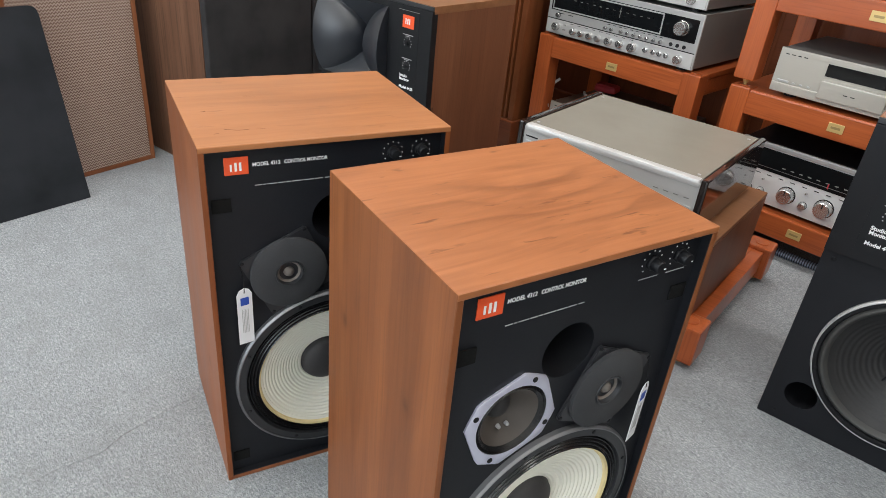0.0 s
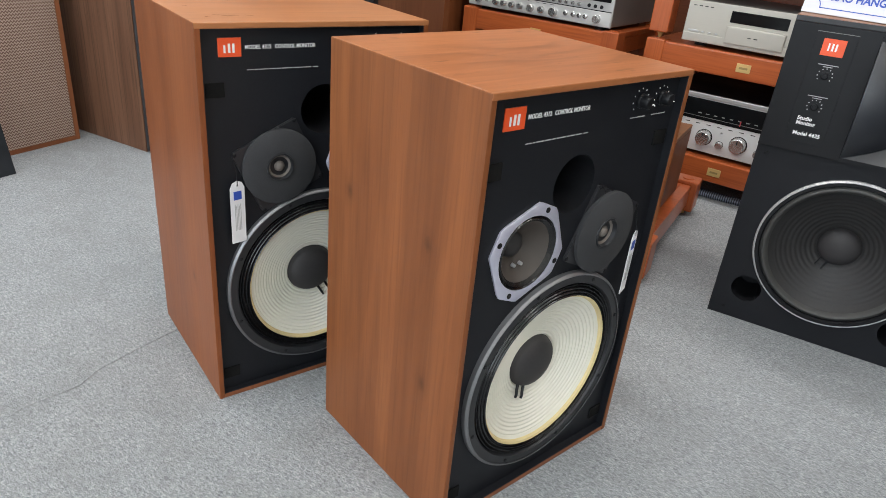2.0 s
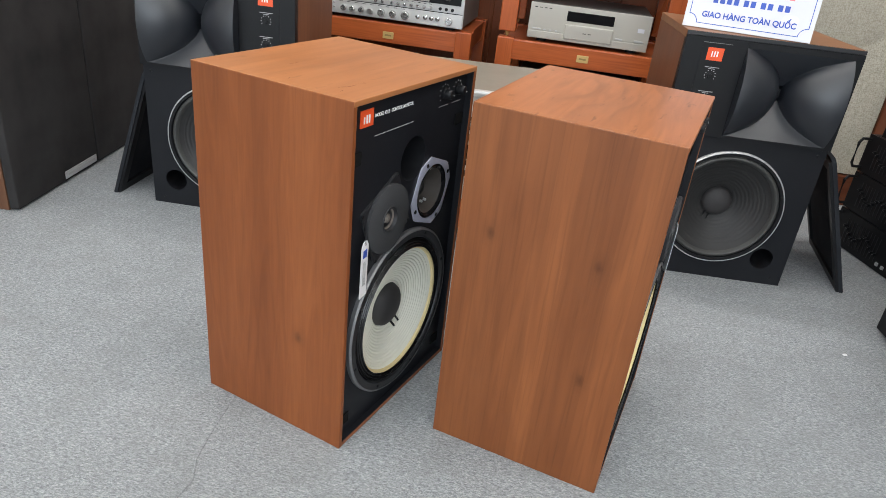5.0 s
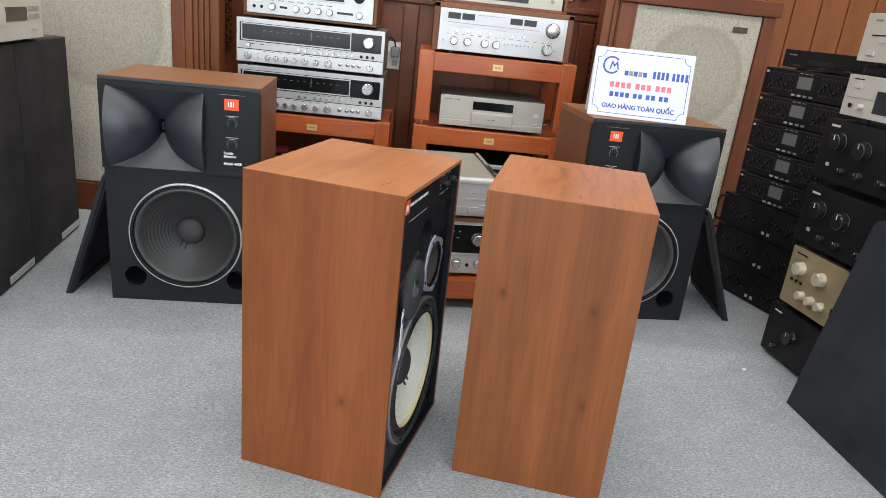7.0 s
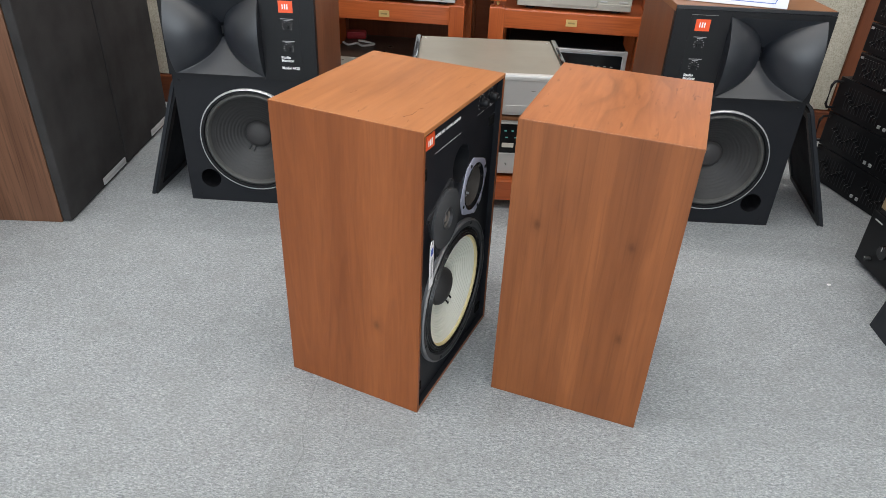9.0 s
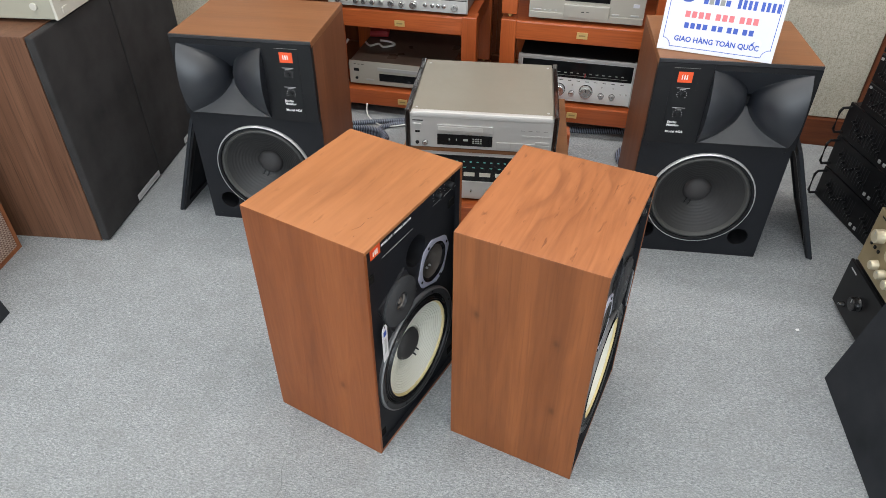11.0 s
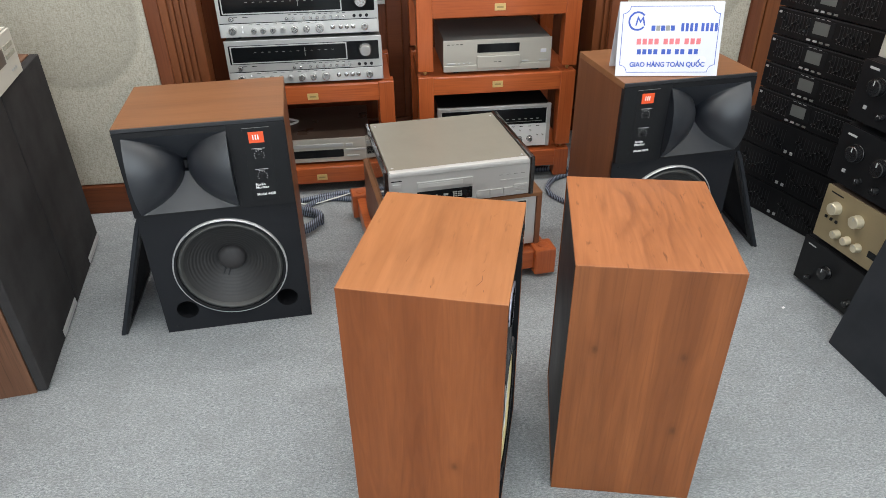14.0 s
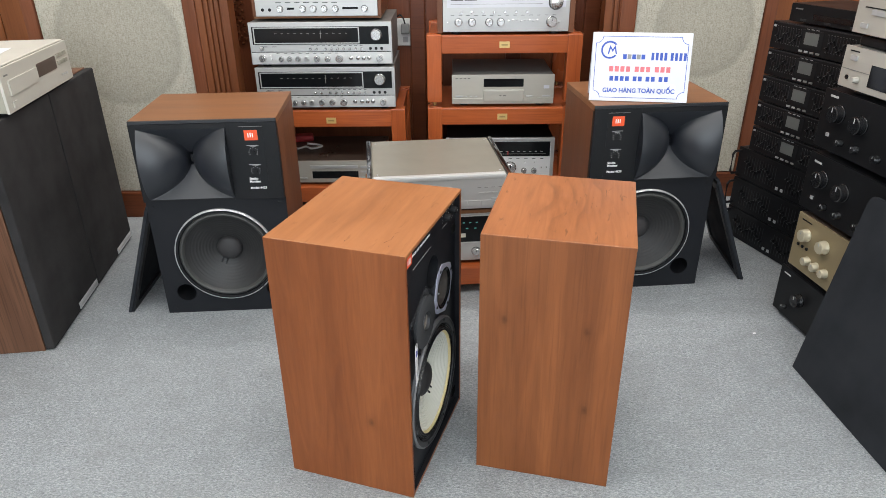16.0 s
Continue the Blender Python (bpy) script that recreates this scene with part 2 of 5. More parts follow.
RED_PRINT = paint("red print", (0.62, 0.06, 0.07), 0.5, bump=0)
SILVER = brushed("brushed silver", (0.53, 0.53, 0.525), 0.30, 0.38)
SILVER_BRIGHT = brushed("bright silver edge", (0.64, 0.64, 0.63))
# silver lightened to stand in for light reaching under the rack shelf
SILVER_LIFTED = brushed("silver lightened for shelf light", (0.80, 0.81, 0.81), 0.36, 0.10)
SILVER_WARM = brushed("champagne silver", (0.50, 0.475, 0.42), 0.33, 0.30)
LID = paint("bronze grey painted lid", (0.255, 0.237, 0.195), 0.40, metal=0.2)
GOLD = brushed("gold front", (0.33, 0.262, 0.155), 0.36)
GOLD_KNOB = brushed("pale gold knob", (0.60, 0.54, 0.40), 0.3, 0.4)
CHROME = paint("polished knob metal", (0.58, 0.58, 0.575), 0.22, metal=0.85, bump=0)
BRASS_DARK = paint("worn brass engraving", (0.36, 0.25, 0.10), 0.4, metal=0.3)
BRASS = paint("brass plate", (0.66, 0.47, 0.19), 0.35, metal=0.35)
BEIGE = paint("beige enamel", (0.52, 0.505, 0.450), 0.45)
BEIGE_SIDE = paint("olive beige enamel", (0.33, 0.32, 0.26), 0.45)
GLASS_BLACK = paint("smoked dial glass", (0.007, 0.008, 0.009), 0.10, bump=0, spec=0.3)
DIAL = paint("green lit dial print", (0.10, 0.35, 0.33), 0.4, bump=0)
DISPLAY = paint("grey liquid display", (0.30, 0.32, 0.30), 0.3, bump=0)
DISPLAY_DIM = paint("unlit grey display", (0.115, 0.122, 0.118), 0.3, bump=0)
GEAR_BLACK = paint("black steel case", (0.0085, 0.0087, 0.0098), 0.34, spec=0.22)
KNOB_BLACK = paint("glossy black knob", (0.009, 0.009, 0.010), 0.22, spec=0.55, bump=0)
GEAR_BROWN = paint("dark brown steel lid", (0.075, 0.050, 0.038), 0.30)
LACQUER = paint("dark polished lacquer", (0.014, 0.010, 0.009), 0.07, bump=0, coat=0.6)
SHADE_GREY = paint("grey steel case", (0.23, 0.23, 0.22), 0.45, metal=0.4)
GRILLE = paint("black grille cloth", (0.0175, 0.0195, 0.0235), 0.9, spec=0.12, speck=0.6, scale=700, bump=0.6)
GRILLE_BROWN = paint("brown black grille cloth", (0.0255, 0.0240, 0.0248), 0.9, spec=0.2, speck=0.7, scale=600, bump=0.6)
PLASTER = paint("cream wall", (0.70, 0.68, 0.62), 0.8)
CEILING_WHITE = paint("white ceiling", (0.82, 0.82, 0.80), 0.85)
SOCKET_WHITE = paint("white plastic", (0.72, 0.72, 0.70), 0.35)
ACRYLIC = paint("white acrylic sheet", (0.63, 0.635, 0.69), 0.22)
CLEAR = Nodes("clear acrylic").out(Base_Color=(0.95, 0.96, 0.97), Roughness=0.06, Transmission_Weight=1.0, IOR=1.3)
CABLE = paint("cable jacket", (0.02, 0.03, 0.05), 0.5)
LAMP_GLOW = Nodes("lit tube").out(Base_Color=(1.0, 1.0, 1.0), Emission_Color=(1.0, 0.97, 0.92), Emission_Strength=6.0)


def carpet_material():
    """Low loop pile in rows, with worn and soiled patches."""
    n = Nodes("grey loop carpet")
    loops = n.noise(430, 2, (0.6, 1, 1), rough=0.7)
    tuft = n.noise(270, 5, (0.48, 1, 1), distortion=0.7, rough=0.75)
    fleck = n.noise(170, 3, (0.5, 1, 1), shift=(3, 8, 0))
    patch = n.noise(1.6, 4)
    c = n.ramp(tuft, [(0.34, (0.150, 0.163, 0.178)), (0.5, (0.335, 0.355, 0.370)), (0.65, (0.525, 0.55, 0.565))])
    c = n.mix(n.ramp(loops, [(0.34, grey(0.65)), (0.52, grey(0.0))]), c, (0.145, 0.157, 0.170))
    c = n.mix(n.ramp(fleck, [(0.62, grey(0.0)), (0.72, grey(0.45))]), c, (0.13, 0.14, 0.15))
    c = n.mix(n.calc("MULTIPLY", n.ramp(patch, [(0.4, grey(0.0)), (0.7, grey(1.0))]), 0.20), c, (0.27, 0.282, 0.285))
    c = n.mix(n.ramp(n.noise(16, 4, (0.7, 1, 1), rough=0.65), [(0.42, grey(0.0)), (0.68, grey(0.36))]), c, (0.215, 0.226, 0.226))
    n.bump(n.calc("ADD", loops, tuft), 0.8, 0.003)
    return n.out(Base_Color=c, Roughness=0.95)


def linen_material(radius, cx, cz):
    """Coarse beige cloth with the round mark of the driver behind it."""
    n = Nodes("beige grille linen")
    warp = n.noise(420, 3, (1, 1, 0.22), 0.3)
    weft = n.noise(460, 3, (0.22, 1, 1), 0.3)
    both = n.calc("MULTIPLY", n.calc("ADD", warp, weft), 0.5)
    c = n.ramp(both, [(0.36, (0.31, 0.285, 0.225)), (0.5, (0.48, 0.45, 0.375)), (0.62, (0.58, 0.555, 0.48))])
    split = n.add("ShaderNodeSeparateXYZ", Vector=n.coord)
    dx = n.calc("SUBTRACT", split.outputs[0], cx)
    dz = n.calc("SUBTRACT", split.outputs[2], cz)
    far = n.calc("SQRT", n.calc("ADD", n.calc("MULTIPLY", dx, dx), n.calc("MULTIPLY", dz, dz)))
    far = n.calc("ADD", far, n.calc("MULTIPLY", n.noise(9, 3), 0.02))
    mark = n.ramp(n.calc("DIVIDE", far, radius), [(0.25, grey(0.24)), (0.80, grey(0.30)), (0.92, grey(0.42)), (1.0, grey(0.0))])
    c = n.mix(mark, c, (0.20, 0.18, 0.145))
    c = n.mix(n.calc("MULTIPLY", n.noise(3.5, 4), 0.25), c, (0.36, 0.335, 0.28))
    n.bump(both, 0.8, 0.002)
    return n.out(Base_Color=c, Roughness=0.95)


def cane_material():
    """Zigzag woven cane in cream and brown."""
    n = Nodes("zigzag woven cane")
    split = n.add("ShaderNodeSeparateXYZ", Vector=n.coord)
    x, z = split.outputs[0], split.outputs[2]
    fold = n.calc("MULTIPLY", n.calc("PINGPONG", n.calc("MULTIPLY", x, 1.0), 0.0046), 1.25)
    wave = n.calc("FRACT", n.calc("MULTIPLY", n.calc("ADD", z, fold), 112.0))
    strand = n.ramp(wave, [(0.38, (0.52, 0.41, 0.345)), (0.52, (0.15, 0.082, 0.062)), (0.88, (0.17, 0.092, 0.07)), (0.99, (0.50, 0.39, 0.33))])
    c = n.mix(n.calc("MULTIPLY", n.noise(40, 3), 0.4), strand, (0.16, 0.09, 0.06))
    n.bump(wave, 0.5, 0.001)
    return n.out(Base_Color=c, Roughness=0.7)


def braid_material():
    n = Nodes("blue black braided sleeve")
    wave = n.add("ShaderNodeTexWave", Vector=n.coord, Scale=45.0, Distortion=0.8).outputs["Fac"]
    c = n.ramp(wave, [(0.42, (0.012, 0.016, 0.03)), (0.56, (0.20, 0.23, 0.30))])
    return n.out(Base_Color=c, Roughness=0.5)


CARPET, CANE, BRAID = carpet_material(), cane_material(), braid_material()
LINEN_LEFT, LINEN_RIGHT = linen_material(0.262, 0.290, 0.611), linen_material(0.222, 0.282, 0.622)


# ---- building helpers ----
def root(name, x, y, z=0.0, turn=0.0, label="", category="", group="", kind=""):
    ob = new(name)
    ob.matrix_world = pose(x, y, z, 0, 0, turn)
    return tagged(ob, label, category, group, kind)


def finish(bm, name, material, smooth=False):
    bmesh.ops.recalc_face_normals(bm, faces=bm.faces)
    mesh = bpy.data.meshes.new(name)
    if smooth:
        for f in bm.faces:
            f.smooth = True
        for e in bm.edges:
            if len(e.link_faces) == 2 and e.calc_face_angle(0) > radians(38):
                e.smooth = False
    bm.to_mesh(mesh)
    bm.free()
    mesh.materials.append(material)
    return mesh


def part(name, bm, material, parent=None, label="", smooth=False):
    """One mesh object from a bmesh, under a thing or a part."""
    ob = new(name, finish(bm, name, material, smooth))
    ob.parent = parent
    if label:
        ob["label"] = label
    return ob


def box(x0, x1, y0, y1, z0, z1, bevel=0.0, bm=None, segments=2):
    bm = bm or bmesh.new()
    made = bmesh.ops.create_cube(bm, size=1.0, matrix=Matrix.Translation(((x0 + x1) / 2, (y0 + y1) / 2, (z0 + z1) / 2)) @ Matrix.Diagonal((x1 - x0, y1 - y0, z1 - z0, 1)))
    if bevel:
        edges = {e for v in made["verts"] for e in v.link_edges}
        bmesh.ops.bevel(bm, geom=list(edges), offset=bevel, segments=segments, affect="EDGES", profile=0.6)
    return bm


def lathe(profile, cx, cy, cz, n=48, bm=None, squash=1.0):
    """Turns a profile of (radius, height towards the front) round an axis along y, through (cx, cy, cz)."""
    bm = bm or bmesh.new()
    rings = []
    for r, h in profile:
        if r < 1e-6:
            rings.append([bm.verts.new((cx, cy - h, cz))])
        else:
            rings.append([bm.verts.new((cx + r * math.cos(a), cy - h, cz + r * squash * math.sin(a))) for a in (2 * math.pi * i / n for i in range(n))])
    for a, b in zip(rings, rings[1:]):
        for i in range(n):
            j = (i + 1) % n
            if len(a) == 1 and len(b) == 1:
                continue
            if len(a) == 1:
                bm.faces.new((a[0], b[i], b[j]))
            elif len(b) == 1:
                bm.faces.new((a[i], a[j], b[0]))
            else:
                bm.faces.new((a[i], a[j], b[j], b[i]))
    return bm


def prism(points, y0, y1, bm=None, bevel=0.0):
    """A plate: a polygon in x and z, from y0 (front) to y1."""
    bm = bm or bmesh.new()
    front = [bm.verts.new((x, y0, z)) for x, z in points]
    back = [bm.verts.new((x, y1, z)) for x, z in points]
    bm.faces.new(front)
    bm.faces.new(back[::-1])
    n = len(points)
    for i in range(n):
        bm.faces.new((front[i], front[(i + 1) % n], back[(i + 1) % n], back[i]))
    if bevel:
        edges = [e for e in bm.edges if all(v in front for v in e.verts)]
        bmesh.ops.bevel(bm, geom=edges, offset=bevel, segments=2, affect="EDGES")
    return bm


def plate_with_holes(x0, x1, z0, z1, y0, y1, holes, n=56):
    """A board with round holes (x, z, r) that go right through it."""
    bm = bmesh.new()
    loops = [[(x0, z0), (x1, z0), (x1, z1), (x0, z1)]]
    loops += [[(x + r * math.cos(2 * math.pi * i / n), z + r * math.sin(2 * math.pi * i / n)) for i in range(n)] for x, z, r in holes]
    sides = []
    for y in (y0, y1):
        rings = [[bm.verts.new((x, y, z)) for x, z in loop] for loop in loops]
        edges = [bm.edges.new((ring[k], ring[(k + 1) % len(ring)])) for ring in rings for k in range(len(ring))]
        bmesh.ops.triangle_fill(bm, use_beauty=True, use_dissolve=False, edges=edges)
        sides.append(rings)
    for front, back in zip(*sides):
        for k in range(len(front)):
            m = (k + 1) % len(front)
            bm.faces.new((front[k], front[m], back[m], back[k]))
    return bm


def disc_points(x, z, r, n=32, a0=0.0):
    return [(x + r * math.cos(a0 + 2 * math.pi * i / n), z + r * math.sin(a0 + 2 * math.pi * i / n)) for i in range(n)]


def lettering(name, body, size, x, y, z, material, parent, bold=0.0, width=None, align="LEFT", shear=0.0):
    """Raised letters that face -y; x, z: where their baseline begins."""
    curve = bpy.data.curves.new(name, "FONT")
    curve.body, curve.size, curve.extrude, curve.offset, curve.align_x, curve.shear = body, size, 0.0002, bold, align, shear
    curve.resolution_u = 3
    made = bpy.data.objects.new(name, curve)
    mesh = bpy.data.meshes.new_from_object(made)
    bpy.data.objects.remove(made)
    xs = [v.co.x for v in mesh.vertices]
    wide = width / (max(xs) - min(xs)) if width else 1.0
    mesh.transform(Matrix.Translation((x, y, z)) @ pose(0, 0, 0, 90) @ Matrix.Diagonal((wide, 1, 1, 1)))
    mesh.materials.clear()
    mesh.materials.append(material)
    ob = new(name, mesh)
    ob.parent = parent
    return ob


def tube(points, r, bm=None, n=8):
    """A round rod bent along points."""
    bm = bm or bmesh.new()
    rings = []
    for i, p in enumerate(points):
        p = Vector(p)
        way = (Vector(points[min(i + 1, len(points) - 1)]) - Vector(points[max(i - 1, 0)])).normalized()
        side = way.cross(Vector((0, 0, 1)))
        side = side.normalized() if side.length > 1e-4 else Vector((1, 0, 0))
        up = side.cross(way)
        rings.append([bm.verts.new(p + r * (math.cos(a) * side + math.sin(a) * up)) for a in (2 * math.pi * k / n for k in range(n))])
    for a, b in zip(rings, rings[1:]):
        for k in range(n):
            bm.faces.new((a[k], a[(k + 1) % n], b[(k + 1) % n], b[k]))
    bm.faces.new(rings[0])
    bm.faces.new(rings[-1][::-1])
    return bm


def sheet(points, z0, z1):
    """A slab over a polygon in x and y."""
    bm = bmesh.new()
    low = [bm.verts.new((x, y, z0)) for x, y in points]
    top = [bm.verts.new((x, y, z1)) for x, y in points]
    bm.faces.new(low[::-1])
    bm.faces.new(top)
    n = len(points)
    for i in range(n):
        bm.faces.new((low[i], low[(i + 1) % n], top[(i + 1) % n], top[i]))
    return bm


# ---- the room ----
X0, X1, Y0, Y1 = -3.2, 2.4, -3.6, 2.72


def structure(name, bm, material, label, category):
    return tagged(part(name, bm, material), label, category, kind="structure")


floor = structure("floor", box(X0, X1, Y0, Y1, -0.12, -0.004), CARPET, "grey loop-pile carpet floor in joined strips", "floor")
SEAM_A = ((-0.60, -3.6), (-0.662, 0.10), (-0.668, 0.236), (-0.670, 0.424), (-0.70, 0.60), (-0.86, 2.72))
SEAM_B = ((-0.36, -3.6), (-0.405, 0.35), (-0.412, 0.55), (-0.424, 0.84), (-0.47, 2.72))
GAP = 0.00022
part("carpet_strip", sheet([(X0, Y0)] + [(x - GAP, y) for x, y in SEAM_A] + [(X0, Y1)], -0.004, 0.0), CARPET, floor)
part("carpet_strip", sheet([(x + GAP, y) for x, y in SEAM_A][::-1] + [(x - GAP, y) for x, y in SEAM_B], -0.004, 0.0), CARPET, floor)
part("carpet_strip", sheet([(x + GAP, y) for x, y in SEAM_B] [::-1] + [(X1, Y0), (X1, Y1)], -0.004, 0.0), CARPET, floor)
part("crease", tube([(-0.738, 0.24, -0.0006), (-0.745, 0.296, 0.0002), (-0.736, 0.371, 0.0004), (-0.754, 0.413, 0.0004), (-0.763, 0.493, 0.0004), (-0.767, 0.565, 0.0002), (-0.772, 0.64, -0.0008)], 0.0011, n=8), CARPET, floor, "raised crease in the carpet", smooth=True)
ceiling = structure("ceiling", box(X0, X1, Y0, Y1, CEILING, CEILING + 0.1), CEILING_WHITE, "plain white ceiling above the shop", "ceiling")
structure("wall_west", box(X0 - 0.12, X0, Y0, Y1, -0.12, CEILING), PLASTER, "plain cream shop wall", "wall")
structure("wall_east", box(X1, X1 + 0.12, Y0, Y1, -0.12, CEILING), PLASTER, "plain cream shop wall", "wall")
structure("wall_south", plate_with_holes(X0, X1, -0.12, CEILING, Y0 - 0.12, Y0, []), PLASTER, "plain cream shop wall", "wall")
wall_north = structure("wall_north", box(X0 - 0.12, X1 + 0.12, Y1 + 0.02, Y1 + 0.14, -0.12, CEILING), DARK_WOOD, "shop wall clad in orange brown wooden planks", "wall")
PLANK = 0.128
plank_data = finish(box(-PLANK / 2 + 0.002, PLANK / 2 - 0.002, -0.018, 0, 0, CEILING, 0.003, segments=1), "plank", PLANK_WOOD)
k = X0 + PLANK / 2
while k < X1 - PLANK / 2:
    if not -1.60 < k < 0.46:
        ob = new("plank", plank_data)
        ob.location, ob.parent = (k, Y1 + 0.0195, 0), wall_north
    k += PLANK
for x, y in TUBES:
    lamp = root("ceiling_lamp", x, y, CEILING, 0, "white ceiling batten lamp with a lit tube", "ceiling lamp", "ceiling lamps")
    part("housing", box(-0.62, 0.62, -0.09, 0.09, -0.05, 0, 0.006), SOCKET_WHITE, lamp)
    part("tube", tube([(-0.59, 0, -0.064), (0.59, 0, -0.064)], 0.012, n=10), LAMP_GLOW, lamp)

# carved panelling between the tall loudspeakers
panelling = structure("carved_panelling", box(-1.62, 0.48, 2.64, Y1, 0, 1.6), DARK_WOOD, "dark red carved wooden wall panelling with mouldings", "panelling")
for z, d in ((0.0, 0.03), (0.905, 0.02), (0.935, 0.03), (1.26, 0.03)):
    part("moulding", box(-1.62, 0.48, 2.64 - d, 2.639, z, z + (0.11 if z == 0 else 0.026), 0.006), TRIM_WOOD, panelling)
for x in (-1.275, -0.60, -0.16, 0.19):
    part("stile", box(x - 0.035, x + 0.035, 2.615, 2.639, 0.115, 0.90, 0.006), TRIM_WOOD, panelling)
stud = bmesh.new()
bmesh.ops.create_cone(stud, cap_ends=True, segments=4, radius1=0.0105, radius2=0.001, depth=0.012, matrix=pose(0, -0.006, 0, 90, 0, 0) @ pose(0, 0, 0, 0, 0, 45))
stud_data = finish(stud, "stud", LACQUERED)
for x0, x1 in ((-1.475, -1.385), (0.235, 0.30)):
    for i in range(int((x1 - x0) / 0.016) + 1):
        for j in range(18):
            if (i + j) % 2 == 0:
                ob = new("stud", stud_data)
                ob.location, ob.parent = (x0 + 0.016 * i, 2.637, 0.63 + 0.016 * j), panelling


def scroll(cx, cz, size, flip, turns=1.4):
    pts = []
    for i in range(30):
        f = i / 29
        a = f * turns * 2 * math.pi
        r = size * (1 - 0.8 * f)
        pts.append((cx + flip * r * math.cos(a), 2.636, cz + r * math.sin(a) * 0.8))
    return tube(pts, 0.0065, n=6)


for i, x in enumerate((-0.70, -0.625, -0.55, -0.475, -0.05, 0.02, 0.09, 0.16)):
    part("carved_scroll", scroll(x, 1.0 + 0.012 * (i % 2), 0.036, 1 if i % 2 else -1), TRIM_WOOD, panelling, smooth=True)
    part("carved_scroll", scroll(x, 1.08, 0.028, -1 if i % 2 else 1), TRIM_WOOD, panelling, smooth=True)
for x in (0.055, 0.10):
    for i in range(7):
        part("carved_scroll", scroll(x, 0.55 + 0.05 * i, 0.021, 1 if i % 2 else -1), TRIM_WOOD, panelling, smooth=True)


def pilaster(x0, x1, y, grooves):
    ob = root("fluted_pilaster", x0, y, 0, 0, "red brown wooden pilaster with upright flutes", "pilaster", "pilasters", kind="structure")
    w = x1 - x0
    step = w / (grooves + 2)
    pts = [(0, 0.08), (0, 0.0)]
    for i in range(grooves):
        a = step * (i + 1) + step * 0.22
        pts += [(a, 0.0), (a + step * 0.10, 0.012), (a + step * 0.46, 0.012), (a + step * 0.56, 0.0)]
    pts += [(w, 0.0), (w, 0.08)]
    part("shaft", sheet(pts, 0.12, 1.5), COLUMN_WOOD, ob)
    part("plinth", box(-0.008, w + 0.008, -0.012, 0.08, 0, 0.118, 0.004), TRIM_WOOD, ob)


pilaster(-1.412, -1.290, 2.085, 4)
pilaster(0.172, 0.278, 2.285, 3)

socket = root("wall_socket", -0.70, 2.64, 0.615, 0, "white double wall socket with a plug in it", "wall socket")
part("face_plate", box(0, 0.085, -0.010, 0, 0, 0.12, 0.003), SOCKET_WHITE, socket)
plug = part("plug", box(0.024, 0.062, -0.045, -0.010, 0.055, 0.10, 0.006), SHADE_GREY, socket)
part("cord", tube([(0.043, -0.04, 0.10), (0.038, -0.05, 0.125), (0.022, -0.035, 0.14), (0.0, -0.02, 0.125), (-0.01, -0.014, 0.03)], 0.004), BLACK, socket, smooth=True)
part("outlet", box(0.03, 0.055, -0.012, -0.010, 0.015, 0.04, 0.001), GREY_PRINT, socket)


def tall_speaker(x, y, w, h, c0, c1, linen, label):
    """A tall cabinet with a framed linen front; the cloth runs from c0 to c1."""
    ob = root("tall_loudspeaker", x, y, 0, 0, label, "loudspeaker", "tall linen loudspeakers")
    part("cabinet", box(0.0, w, 0.02, 0.36, 0.0, h, 0.004), DARK_WOOD, ob)
    cloth = part("grille_cloth", box(0, c1 - c0, -0.006, 0.012, 0, h - 0.17, 0.004), linen, ob)
    cloth.location = (c0, 0.008, 0.115)
    for name, spec in (("plinth", (-0.005, w + 0.005, -0.014, 0.02, 0, 0.112)), ("top_rail", (-0.012, w + 0.012, -0.022, 0.03, h - 0.052, h + 0.005)), ("stile", (0, c0 - 0.002, -0.008, 0.02, 0.113, h - 0.053)), ("stile", (c1 + 0.002, w, -0.008, 0.02, 0.113, h - 0.053))):
        part(name, box(*spec, 0.004), TRIM_WOOD if name in ("plinth", "top_rail") else FRAME_WOOD, ob)
    return ob


right_tall = tall_speaker(0.234, 2.285, 0.63, 1.048, 0.066, 0.580, LINEN_RIGHT, "tall wooden loudspeaker with a framed beige linen front and small badge")
part("badge", box(0.468, 0.528, -0.003, 0.003, 0.925, 0.947, 0.001), GEAR_BROWN, right_tall, "dark bronze badge")
tall_speaker(-2.068, 2.085, 0.655, 1.07, 0.05, 0.606, LINEN_LEFT, "tall wooden loudspeaker with a framed beige linen front")


# ---- the two walnut monitors on the carpet ----
def ring_points(cx, cz, half, cut, turn):
    """A square with cut corners, turned by degrees."""
    pts = []
    for q in range(4):
        for a, b in ((half, -(half - cut)), (half, half - cut)):
            t = radians(90 * q + turn)
            pts.append((cx + a * math.cos(t) - b * math.sin(t), cz + a * math.sin(t) + b * math.cos(t)))
    return pts


def screw(x, y, z, parent, r=0.0035):
    bm = lathe([(0, 0.0016), (r * 0.6, 0.0016), (r, 0.0008), (r, -0.001)], x, y, z, 12)
    return part("screw", bm, BLACK, parent)


